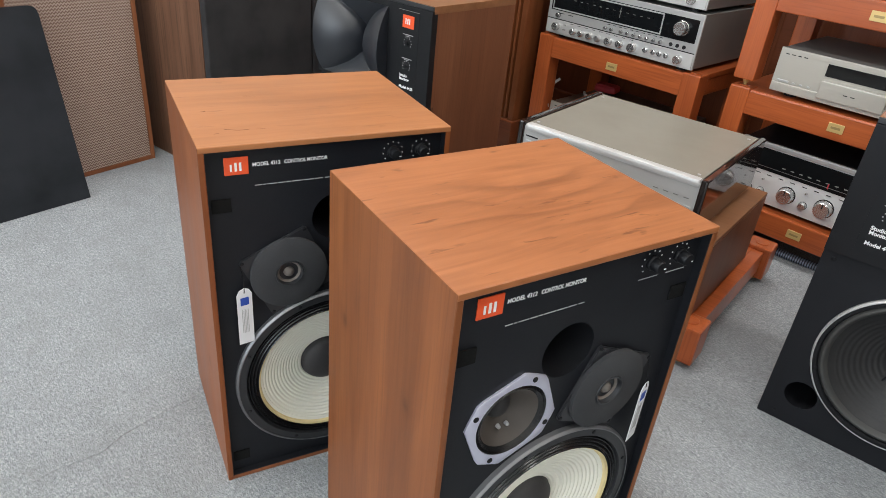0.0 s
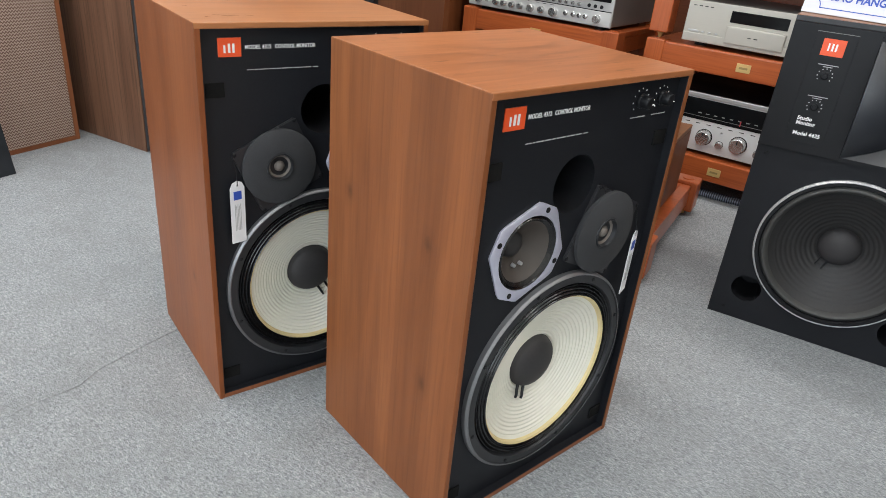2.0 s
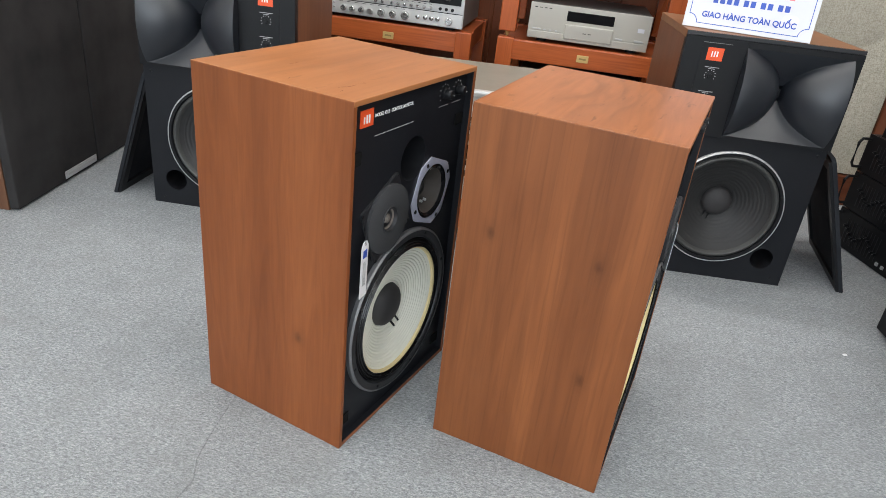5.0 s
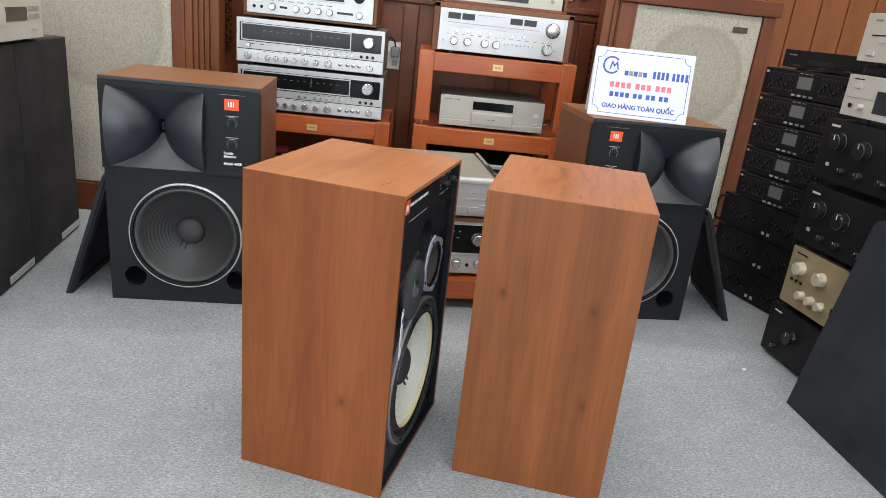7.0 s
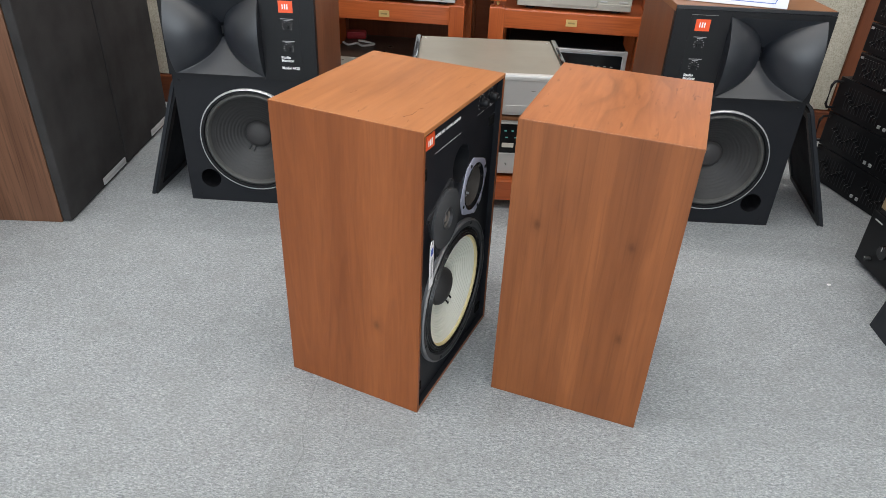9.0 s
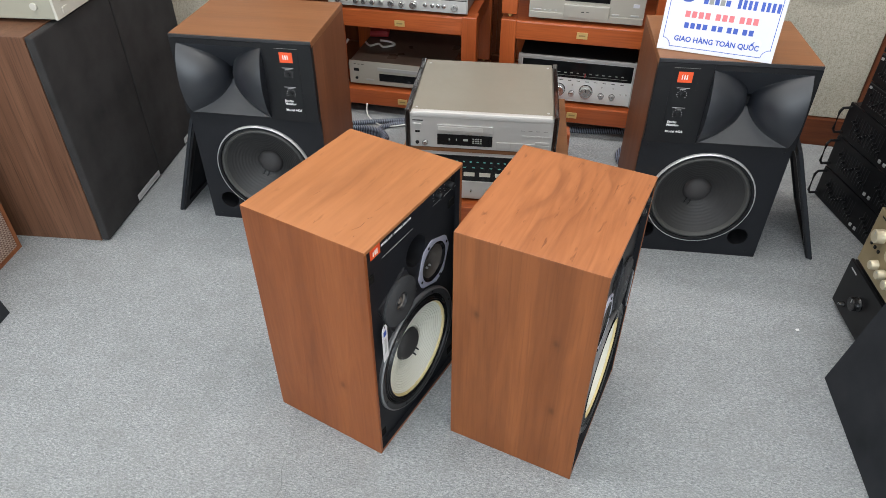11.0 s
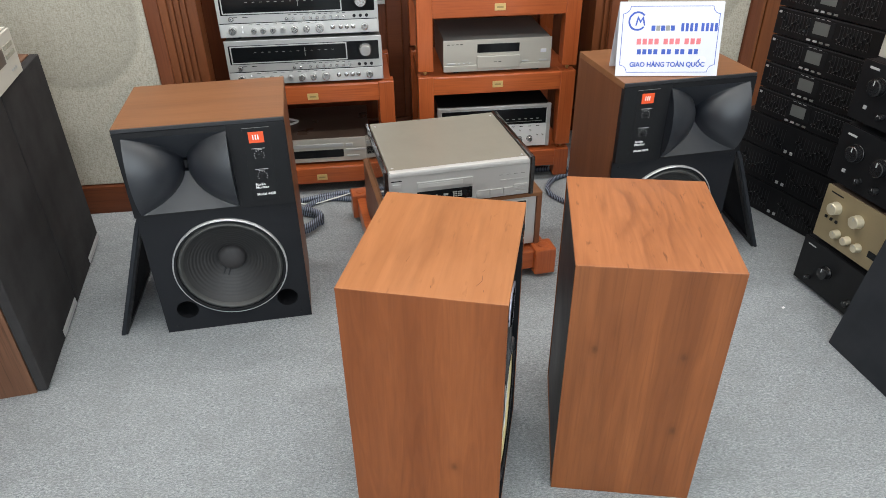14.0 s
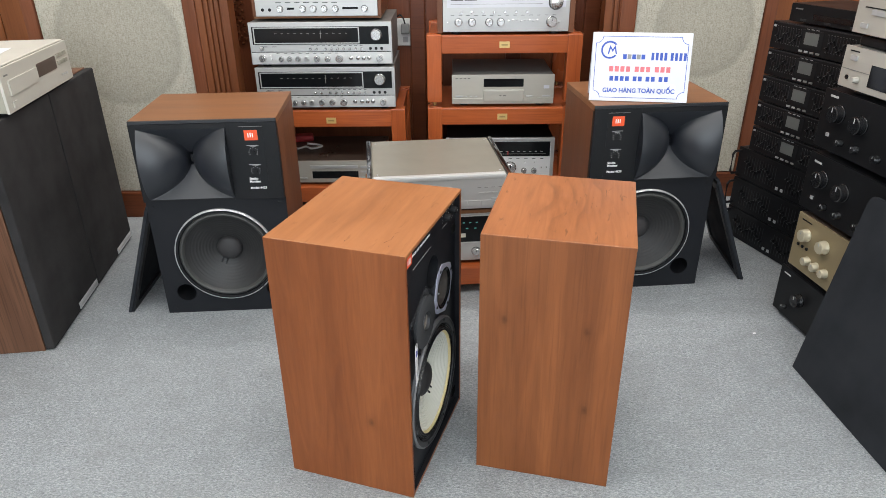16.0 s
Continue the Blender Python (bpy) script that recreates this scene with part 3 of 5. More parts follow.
def woofer(parent, cx, cz, y, r, cone_r, cone, edge, cap_r, ripples, depth, rim, surround, tab, lip=0.89):
    """A bass driver: cast frame, bright rim, surround, ribbed cone, dust cap and its two leads."""
    driver = part("woofer_frame", lathe([(r, -0.012), (r, 0.005), (r - 0.003, 0.008), (r * (lip + 0.015), 0.008), (r * lip, 0.004), (r * lip, -0.03)], cx, y, cz, 96), FRAME_GREY if edge else BLACK, parent, "dark cast driver frame", smooth=True)
    part("rim", lathe([(r + 0.0012, -0.008), (r + 0.0012, 0.0066), (r - 0.0016, 0.0096), (r - 0.0030, 0.0094)], cx, y, cz, 96), rim, driver, "bright metal rim", smooth=True)
    s0, s1 = r * lip, cone_r
    top = 0.0035 if edge else -0.0025
    prof = []
    for i in range(25):
        f = i / 24
        prof.append((s0 + (s1 - s0) * f, 0.0015 + (0.0042 * abs(math.sin(f * 3.5 * math.pi)) if edge else 0.0075 * math.sin(f * math.pi)) + (0.003 if edge else -0.004) * f))
    part("surround", lathe(prof, cx, y, cz, 96), surround, driver, "black doped surround", smooth=True)
    prof = []
    steps = ripples * 6
    for i in range(steps + 1):
        f = i / steps
        rr = cone_r + (cap_r - cone_r) * f
        ripple = (0.0007 if edge else 0.0004) * math.sin(2 * math.pi * ripples * f) * (1 if f > 0.12 else 0)
        prof.append((rr, top - depth * f ** 0.85 + ripple))
    part("cone", lathe(prof, cx, y, cz, 96), cone, driver, smooth=True)
    if edge:
        part("cone_edge", lathe([(cone_r + 0.0012, 0.0034), (cone_r, 0.0062), (cone_r - 0.0035, 0.0048), (cone_r - 0.005, 0.0)], cx, y, cz, 96), edge, driver, "yellowed cone edge", smooth=True)
    base = top - depth
    part("dust_cap", lathe([(cap_r + 0.0015, base), (cap_r, base + 0.003)] + [(cap_r * math.cos(a), base + 0.003 + cap_r * 0.42 * math.sin(a)) for a in (radians(10 * i) for i in range(1, 9))] + [(0, base + 0.003 + cap_r * 0.42)], cx, y, cz, 48), CAP, driver, smooth=True)
    t = radians(tab)
    for off in (-0.007, 0.007):
        ux, uz = math.cos(t), math.sin(t)
        px, pz = cx + ux * (cap_r + 0.001) - uz * off, cz + uz * (cap_r + 0.001) + ux * off
        lead = [(px + ux * d, y - base - h, pz + uz * d) for d, h in ((-0.004, 0.006), (0.006, 0.009), (0.012, 0.011), (0.016, 0.009))]
        part("lead", tube([(p[0], y - (base + h), p[2]) for p, h in zip(lead, (0.004, 0.007, 0.010, 0.010))], 0.0021, n=6), BLACK, driver, smooth=True)
    for i in range(8):
        a = radians(45 * i + 20)
        screw(cx + (r * 0.945) * math.cos(a), y - 0.008, cz + (r * 0.945) * math.sin(a), driver, 0.003)
    return driver


W, H, D = 0.360, 0.597, 0.297


def control_monitor(x, y, turn, flip, top, side, label):
    """A three-way bookshelf monitor. flip mirrors the driver layout; printing stays unmirrored."""
    ob = root("monitor_loudspeaker", x, y, 0, turn, label, "loudspeaker", "walnut studio monitors")
    t, rec = 0.008, 0.013
    m = (lambda u: W - u) if flip else (lambda u: u)
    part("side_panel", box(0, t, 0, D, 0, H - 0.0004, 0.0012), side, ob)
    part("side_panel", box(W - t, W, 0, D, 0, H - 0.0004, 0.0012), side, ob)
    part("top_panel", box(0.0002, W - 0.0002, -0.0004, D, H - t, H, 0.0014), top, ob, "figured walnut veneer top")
    part("bottom_panel", box(t, W - t, 0.0006, D, 0.0002, t, 0.001), VENEER_EDGE, ob)
    for spec in ((t, t + 0.0012, 0.0012, rec, t, H - t), (W - t - 0.0012, W - t, 0.0012, rec, t, H - t), (t + 0.0012, W - t - 0.0012, 0.0012, rec, t, t + 0.0012), (t + 0.0012, W - t - 0.0012, 0.0012, rec, H - t - 0.0012, H - t)):
        part("inner_lip", box(*spec), BAFFLE, ob, "black painted inner lip")
    part("back_panel", box(t, W - t, D - 0.014, D - 0.002, t, H - t), BAFFLE, ob)
    wx, wz, wr = m(0.181), 0.187, 0.153
    mx, mz = m(0.1025), 0.392
    tx, tz = m(0.246), 0.389
    px, pz, pr = m(0.171), 0.468, 0.0375
    baffle = part("baffle", plate_with_holes(t, W - t, t, H - t, rec, rec + 0.019, [(px, pz, pr), (wx, wz, wr * 0.885), (mx, mz, 0.046)]), BAFFLE, ob, "matt black front baffle")
    part("port_tube", lathe([(pr, 0.0), (pr - 0.001, -0.13), (0, -0.13)], px, rec + 0.001, pz, 40), BLACK, baffle, "deep round bass port", smooth=True)
    woofer(ob, wx, wz, rec, wr, 0.1195, CONE_WHITE, CONE_YELLOW, 0.040, 15, 0.030, RIM_DARK, GLOSSY, 243 if not flip else -62)
    # midrange driver in its pale eight-sided frame
    turn_m = 21 if not flip else -21
    pts = ring_points(mx, mz, 0.0575, 0.025, turn_m)
    frame_bm = bmesh.new()
    n = 48
    outer = []
    for i in range(n):
        a = 2 * math.pi * i / n
        best = 1e9
        for p, q in zip(pts, pts[1:] + pts[:1]):
            ex, ez = q[0] - p[0], q[1] - p[1]
            den = math.cos(a) * ez - math.sin(a) * ex
            if abs(den) > 1e-9:
                k = ((p[0] - mx) * ez - (p[1] - mz) * ex) / den
                if k > 0:
                    best = min(best, k)
        outer.append(best)
    rows = []
    for kind, yy in ((0, rec - 0.0002), (0, rec - 0.0026), (1, rec - 0.0034), (2, rec - 0.0034), (2, rec + 0.004)):
        rows.append([frame_bm.verts.new((mx + rr * math.cos(2 * math.pi * i / n), yy, mz + rr * math.sin(2 * math.pi * i / n))) for i, rr in enumerate([(o if kind == 0 else o - 0.0012) if kind < 2 else 0.0492 for o in outer])])
    for a, b in zip(rows, rows[1:]):
        for i in range(n):
            frame_bm.faces.new((a[i], a[(i + 1) % n], b[(i + 1) % n], b[i]))
    mid = part("midrange_frame", frame_bm, LAVENDER, ob, "pale silver eight-sided driver frame", smooth=True)
    part("surround", lathe([(0.0492, 0.0022), (0.0484, 0.0034), (0.0465, 0.0012), (0.045, 0.0030), (0.043, 0.0012), (0.0405, -0.001)], mx, rec, mz, 56), GLOSSY, mid, smooth=True)
    part("cone", lathe([(0.0405, -0.001), (0.030, -0.014), (0.0165, -0.027)], mx, rec, mz, 56), CONE_BROWN, mid, "grey brown paper cone", smooth=True)
    part("dust_cap", lathe([(0.0172, -0.027)] + [(0.0172 * math.cos(a), -0.027 + 0.011 * math.sin(a)) for a in (radians(15 * i) for i in range(1, 6))] + [(0, -0.016)], mx, rec, mz, 32), CAP, mid, smooth=True)
    for dx in (-0.006, 0.006):
        part("terminal", lathe([(0, 0.004), (0.0022, 0.003), (0.0028, -0.002)], mx + dx + 0.003, rec + 0.015, mz - 0.0235, 10), RIM, mid)
    for q in range(4):
        a = radians(45 + 90 * q + turn_m)
        screw(mx + 0.0572 * math.cos(a), rec - 0.0034, mz + 0.0572 * math.sin(a), mid, 0.0036)
    # tweeter: square plate, felt disc, small dome
    turn_t = 65 if not flip else -65
    tweeter = part("tweeter_plate", prism(ring_points(tx, tz, 0.0545, 0.004, turn_t), rec - 0.0045, rec - 0.0003, bevel=0.0012), FRAME_DARK, ob, "square black tweeter plate")
    part("felt_disc", lathe([(0.0575, 0.0042), (0.0575, 0.0095), (0.056, 0.0105), (0.021, 0.0105), (0.021, 0.004)], tx, rec, tz, 56), FELT, tweeter, "charcoal felt ring", smooth=True)
    part("dome_ring", lathe([(0.0215, 0.0102), (0.021, 0.0122), (0.0192, 0.0122), (0.0175, 0.006)], tx, rec, tz, 40), FRAME_GREY, tweeter, smooth=True)
    part("cone", lathe([(0.0175, 0.0065), (0.0085, 0.001)], tx, rec, tz, 40), TAN_DOME, tweeter, smooth=True)
    part("dome", lathe([(0.009, 0.001), (0.008, 0.0055), (0.005, 0.0085), (0, 0.0095)], tx, rec, tz, 24), TAN_DOME, tweeter, smooth=True)
    for q in range(4):
        a = radians(45 + 90 * q + turn_t)
        screw(tx + 0.0715 * math.cos(a), rec - 0.004, tz + 0.0715 * math.sin(a), tweeter, 0.003)
    # badge, printing and level knobs
    badge = part("badge", box(0.0330, 0.0648, rec - 0.0016, rec, 0.5505, 0.5755, 0.0005), ORANGE, ob, "orange maker's badge with pale marks")
    for i, (bx, bw, bh) in enumerate(((0.0405, 0.0026, 0.010), (0.0465, 0.0032, 0.012), (0.0525, 0.0030, 0.012))):
        part("mark", box(bx, bx + bw, rec - 0.0022, rec - 0.0016, 0.556, 0.556 + bh), WHITE, badge)
    lettering("model_print", "MODEL 4312", 0.0074, 0.070, rec - 0.0002, 0.5600, WHITE, ob, 0.00014, 0.0375, shear=0.05)
    lettering("model_print", "CONTROL MONITOR", 0.0074, 0.1130, rec - 0.0002, 0.5600, WHITE, ob, 0.00014, 0.0610, shear=0.05)
    x0 = 0.072
    for wlen in (0.010, 0.004, 0.013, 0.010, 0.006, 0.016, 0.014, 0.011, 0.0, 0.008):
        if wlen:
            part("small_print", box(x0, x0 + wlen, rec - 0.0004, rec, 0.5315, 0.5327), GREY_PRINT, ob)
        x0 += wlen + 0.0016
    for kx in (0.2735, 0.3185):
        knob = part("level_knob", lathe([(0.0095, 0), (0.0095, 0.003), (0.0082, 0.0045), (0.0078, 0.014), (0.0068, 0.0152), (0, 0.0152)], kx, rec, 0.561, 28), BLACK, ob, "black level knob", smooth=True)
        part("pointer", box(kx + 0.004, kx + 0.0072, rec - 0.0156, rec - 0.015, 0.5585, 0.5596), WHITE, knob)
        for i in range(9):
            a = radians(-40 + 32.5 * i)
            part("scale_dot", prism(disc_points(kx + 0.0152 * math.cos(a), 0.561 + 0.0152 * math.sin(a), 0.0010, 8), rec - 0.0004, rec), WHITE, knob)
        part("knob_print", box(kx - 0.0155, kx + 0.0155, rec - 0.0003, rec, 0.5395, 0.5408), GREY_PRINT, ob)
    for vx, vz in ((0.013, 0.497), (0.320, 0.497), (0.013, 0.030), (0.322, 0.030)):
        part("hook_tape", box(vx, vx + 0.026, rec - 0.0022, rec, vz, vz + 0.020, 0.0006), HOOK_TAPE, ob, "patch of black hook tape")
    # paper tag on its thread
    gx = m(0.314)
    tag_bm = prism([(gx + dx * (-1 if flip else 1) , dz) for dx, dz in ((-0.0115, 0.280), (0.0115, 0.280), (0.0115, 0.367), (0.0075, 0.375), (0, 0.378), (-0.0075, 0.375), (-0.0115, 0.367))], rec - 0.0125, rec - 0.0117)
    tag = part("paper_tag", tag_bm, TAG_PAPER, ob, "white card tag with a blue mark")
    tag.matrix_local = pose(gx, rec - 0.014, 0) @ pose(0, 0, 0, 0, 0, 9 if flip else 17) @ pose(-gx, 0.014 - rec, 0)
    for i in range(5):
        part("tag_print", box(gx - 0.005 + 0.0022 * i, gx - 0.0042 + 0.0022 * i, rec - 0.0130, rec - 0.0126, 0.300, 0.342 - 0.003 * (i % 2)), GREY_PRINT, tag)
    part("tag_mark", box(gx - 0.0062, gx + 0.0062, rec - 0.0131, rec - 0.0126, 0.349, 0.362), BLUE, tag)
    part("tag_eyelet", lathe([(0, 0.0009), (0.0016, 0.0009), (0.0016, 0)], gx, rec - 0.0125, 0.371, 10), GREY_PRINT, tag)
    part("thread", tube([(gx, rec - 0.0132, 0.371), (gx + 0.0015, rec - 0.010, 0.39), (gx - 0.001, rec - 0.006, 0.412)], 0.0007, n=5), BLACK, tag)
    return ob


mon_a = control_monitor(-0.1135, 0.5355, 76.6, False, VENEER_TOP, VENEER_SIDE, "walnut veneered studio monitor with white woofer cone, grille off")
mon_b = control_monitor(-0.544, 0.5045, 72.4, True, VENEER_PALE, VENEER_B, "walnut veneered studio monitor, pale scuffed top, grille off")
for r, pts in ((0.0007, ((0.045, 0.060), (0.062, 0.052), (0.078, 0.053))), (0.0005, ((0.088, 0.056), (0.098, 0.050))), (0.0007, ((0.03, 0.045), (0.036, 0.046))), (0.0008, ((0.028, 0.135), (0.034, 0.137))), (0.0004, ((0.10, 0.195), (0.118, 0.192)))):
    part("scratch", tube([(x, y, H - 0.6 * r) for x, y in pts], r, n=6), MONITOR_SIDE, mon_b, "dark scratch in the veneer")


# ---- the black monitors with big horns ----
def horn_grid(x0, x1, z0, z1, y, depth):
    """A wide two-lobed horn mouth sunk into its plate."""
    bm = bmesh.new()
    nz, proud, soft = 110, 0.036, 0.0016
    us = [-1.0, -0.9995, -0.998, -0.99] + [-0.98 + 1.96 * i / 140 for i in range(141)] + [0.99, 0.998, 0.9995, 1.0]
    nx = len(us) - 1
    cx, cz = (x0 + x1) / 2, (z0 + z1) / 2
    hx, hz = (x1 - x0) / 2, (z1 - z0) / 2
    rows = []
    for j in range(nz + 1):
        row = []
        for i, u in enumerate(us):
            v = -1 + 2 * j / nz
            s, t = abs(u), abs(v)
            ball = 1 - ((1 - s) / 0.965) ** 2 - ((1.0 - 0.255 * s * s) * t) ** 2
            side = (depth + proud) * (1 - math.sqrt(max(0.0, ball))) - proud
            ends = depth * max(0.0, 1 - max(0.0, t - 0.10) / 0.90)
            near = min(1.0, max(0.0, 0.5 + 0.5 * (ends - side) / soft))
            d = ends + (side - ends) * near - soft * near * (1 - near)
            if s < 0.045 and t < 0.17:
                d = depth + 0.06
            if i in (0, nx) or j in (0, nz):
                d = 0.0
            row.append(bm.verts.new((cx + hx * u, y + d, cz + hz * v)))
        rows.append(row)
    for a, b in zip(rows, rows[1:]):
        for i in range(nx):
            bm.faces.new((a[i], a[i + 1], b[i + 1], b[i]))
    return bm


def horn_monitor(x, y, turn, flip, label):
    ob = root("horn_loudspeaker", x, y, 0, turn, label, "loudspeaker", "black horn monitors")
    w, h, d, split = 0.416, 0.639, 0.318, 0.392
    m = (lambda u: w - u) if flip else (lambda u: u)

    def span(a, b):
        return (a, b) if not flip else (w - b, w - a)

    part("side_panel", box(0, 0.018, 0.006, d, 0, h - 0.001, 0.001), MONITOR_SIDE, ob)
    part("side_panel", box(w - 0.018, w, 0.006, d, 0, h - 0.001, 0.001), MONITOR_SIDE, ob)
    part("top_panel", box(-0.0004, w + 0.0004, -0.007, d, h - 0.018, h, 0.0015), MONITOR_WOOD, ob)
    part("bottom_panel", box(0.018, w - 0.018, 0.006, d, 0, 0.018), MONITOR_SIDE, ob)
    part("back_panel", box(0.018, w - 0.018, d - 0.016, d - 0.001, 0.018, h - 0.018), BAFFLE, ob)
    part("top_lip", box(0, w, -0.012, -0.0072, h - 0.010, h - 0.0006, 0.0008), FRAME_GREY, ob, "grey front edge of the top")
    wx, wz, wr = m(0.2125), 0.205, 0.155
    ports = [(m(0.068), 0.074, 0.030), (m(0.353), 0.076, 0.030)]
    baffle = part("baffle", plate_with_holes(0.0, w, 0.0, split, 0.0, 0.016, ports + [(wx, wz, wr * 0.92)]), BAFFLE, ob, "matt black front baffle")
    for px, pz, pr in ports:
        part("port_tube", lathe([(pr, 0), (pr - 0.001, -0.10), (0, -0.10)], px, 0.001, pz, 32), BLACK, baffle, "round bass port", smooth=True)
    woofer(ob, wx, wz, 0.0, wr, 0.128, CONE_BLACK, None, 0.039, 10, 0.050, RIM, RUBBER, -116, lip=0.925)
    for sx, sz in ((0.02, 0.375), (w - 0.02, 0.375), (0.03, 0.02), (w - 0.03, 0.02)):
        screw(sx, 0.0, sz, baffle, 0.004)
    # horn plate, standing a little proud of the lower baffle
    hx0, hx1 = span(0.020, 0.270)
    hz0, hz1 = 0.400, 0.614
    y = -0.014
    plate = part("horn_plate", box(0.0, hx0, y, 0.006, split + 0.001, h - 0.0105, 0.001), BLACK, ob, "black moulded horn plate")
    part("plate_strip", box(hx1, w, y, 0.006, split + 0.001, h - 0.0105, 0.001), BLACK, plate)
    part("plate_strip", box(hx0, hx1, y, 0.006, split + 0.001, hz0), BLACK, plate)
    part("plate_strip", box(hx0, hx1, y, 0.006, hz1, h - 0.0105), BLACK, plate)
    part("horn_flare", horn_grid(hx0, hx1, hz0, hz1, y, 0.070), HORN, ob, "two-lobed black horn flare", smooth=True)
    cx = (hx0 + hx1) / 2
    # solid black block added for the darkness deep in the throat opening
    part("throat_dark", box(cx - 0.004, cx + 0.004, y + 0.064, y + 0.068, 0.496, 0.518), BLACK, ob)
    # badge, printing, controls
    b0, b1 = span(0.322, 0.360)
    badge = part("badge", box(b0, b1, y - 0.0016, y, 0.576, 0.606, 0.0005), ORANGE, ob, "orange maker's badge with pale marks")
    for i, bw in enumerate((0.0026, 0.0032, 0.0030)):
        part("mark", box(b0 + 0.010 + 0.0062 * i, b0 + 0.010 + 0.0062 * i + bw, y - 0.0022, y - 0.0016, 0.585, 0.598), WHITE, badge)
    kx = (b0 + b1) / 2 + 0.001
    part("control_plate", box(b0 - 0.014, b1 + 0.016, y - 0.0008, y, 0.412, 0.616, 0.0003), BLACK, ob, "thin black control plate")
    part("plate_edge", box(b0 - 0.014, b1 + 0.016, y - 0.0011, y - 0.0003, 0.6162, 0.6172), SHADE_GREY, ob)
    for kz in (0.541, 0.483):
        part("control_print", box(kx - 0.017, kx + 0.017, y - 0.0012, y, kz + 0.0185, kz + 0.0200), GREY_PRINT, ob)
        part("control_print", box(kx - 0.008, kx + 0.008, y - 0.0012, y, kz + 0.0150, kz + 0.0163), GREY_PRINT, ob)
        knob = part("control_knob", lathe([(0.0075, 0), (0.0075, 0.002), (0.005, 0.003), (0.0045, 0.007), (0, 0.007)], kx, y, kz, 20), BLACK, ob, smooth=True)
        for i in range(9):
            a = radians(-35 + 31 * i)
            part("scale_dot", prism(disc_points(kx + 0.0125 * math.cos(a), kz + 0.0125 * math.sin(a), 0.0012, 6), y - 0.0012, y), GREY_PRINT, knob)
    tx0 = b0 - 0.002
    lettering("model_print", "Studio", 0.0100, tx0, y - 0.0009, 0.4555, WHITE, ob, 0.0003)
    lettering("model_print", "Monitor", 0.0100, tx0, y - 0.0009, 0.4465, WHITE, ob, 0.0003)
    lettering("model_print", "Model 4425", 0.0100, tx0, y - 0.0009, 0.4265, WHITE, ob, 0.0003)
    return ob


horn_monitor(-1.374, 1.286, 4.2, False, "black fronted studio monitor in brown walnut with two-lobed horn")
horn_monitor(-0.024, 1.426, 5.6, True, "black fronted studio monitor in brown walnut carrying a white sign")


def leaning_grille(name, base, turn, w, h, lean, label, thick=0.018, material=None):
    """A cloth-covered frame that leans back; its base line starts at base and runs along its x."""
    ob = new(name)
    ob.matrix_world = pose(base[0], base[1], 0.0, 0, 0, turn) @ pose(0, 0, 0, -lean, 0, 0)
    tagged(ob, label, "speaker grille", "loose speaker grilles")
    c = 0.022
    pts = []
    for cx, cz, a0 in ((w - c, 0.003, None), (w - c, h - c, 0), (c, h - c, 90), (c, 0.003, None)):
        if a0 is None:
            pts.append((w - 0.001 if cx > w / 2 else 0.001, 0.0))
        else:
            pts += [(cx + c * math.cos(radians(a0 + 22.5 * i)), cz + c * math.sin(radians(a0 + 22.5 * i))) for i in range(5)]
    part("cloth", prism(pts, 0, thick * 0.6, bevel=0.002), material or GRILLE, ob)
    for spec in ((0.004, 0.03, thick * 0.6, thick, 0.002, h - 0.01), (w - 0.03, w - 0.004, thick * 0.6, thick, 0.002, h - 0.01), (0.03, w - 0.03, thick * 0.6, thick, 0.004, 0.03), (0.03, w - 0.03, thick * 0.6, thick, h - 0.035, h - 0.01)):
        part("frame_rail", box(*spec), BLACK, ob)
    return ob


leaning_grille("speaker_grille", (-1.523, 1.639), -88.0, 0.350, 0.393, 19.0, "black cloth grille leaning on the side of a horn monitor")
leaning_grille("speaker_grille", (0.570, 1.492), 86.5, 0.350, 0.393, 21.0, "black cloth grille leaning on the side of a horn monitor")
leaning_grille("speaker_grille", (-1.672, 0.360), 97.0, 0.360, 0.530, 12.0, "large black cloth grille leaning on the cane fronted loudspeaker")
leaning_grille("speaker_grille", (0.506, 0.985), -86.0, 0.420, 0.528, 9.5, "large black cloth grille leaning on stacked amplifiers")


# ---- loudspeakers along the west side ----
def floor_speaker(x, y, turn, label):
    ob = root("floor_loudspeaker", x, y, 0, turn, label, "loudspeaker", "striped walnut loudspeakers")
    w, h, d = 0.399, 0.676, 0.43
    part("cabinet", box(0.002, w - 0.002, 0.028, d, 0.0, h, 0.002), STRIPE_WOOD, ob)
    part("grille", box(0.002, w - 0.002, 0.0, 0.026, 0.004, h - 0.001, 0.005), GRILLE_BROWN, ob, "brown black cloth grille")
    plate = part("name_plate", box(w * 0.55, w * 0.97, -0.003, 0.0, 0.012, 0.034, 0.0008), RIM, ob, "silver name plate")
    part("plate_print", box(w * 0.58, w * 0.94, -0.0036, -0.003, 0.020, 0.026), GREY_PRINT, plate)
    return ob


floor_speaker(-1.638, 1.075, 97.3, "striped walnut floor loudspeaker with black cloth front under a player")
floor_speaker(-1.638 - 0.402 * 0.1271, 1.075 + 0.402 * 0.9919, 97.3, "floor loudspeaker in striped walnut with black cloth front")

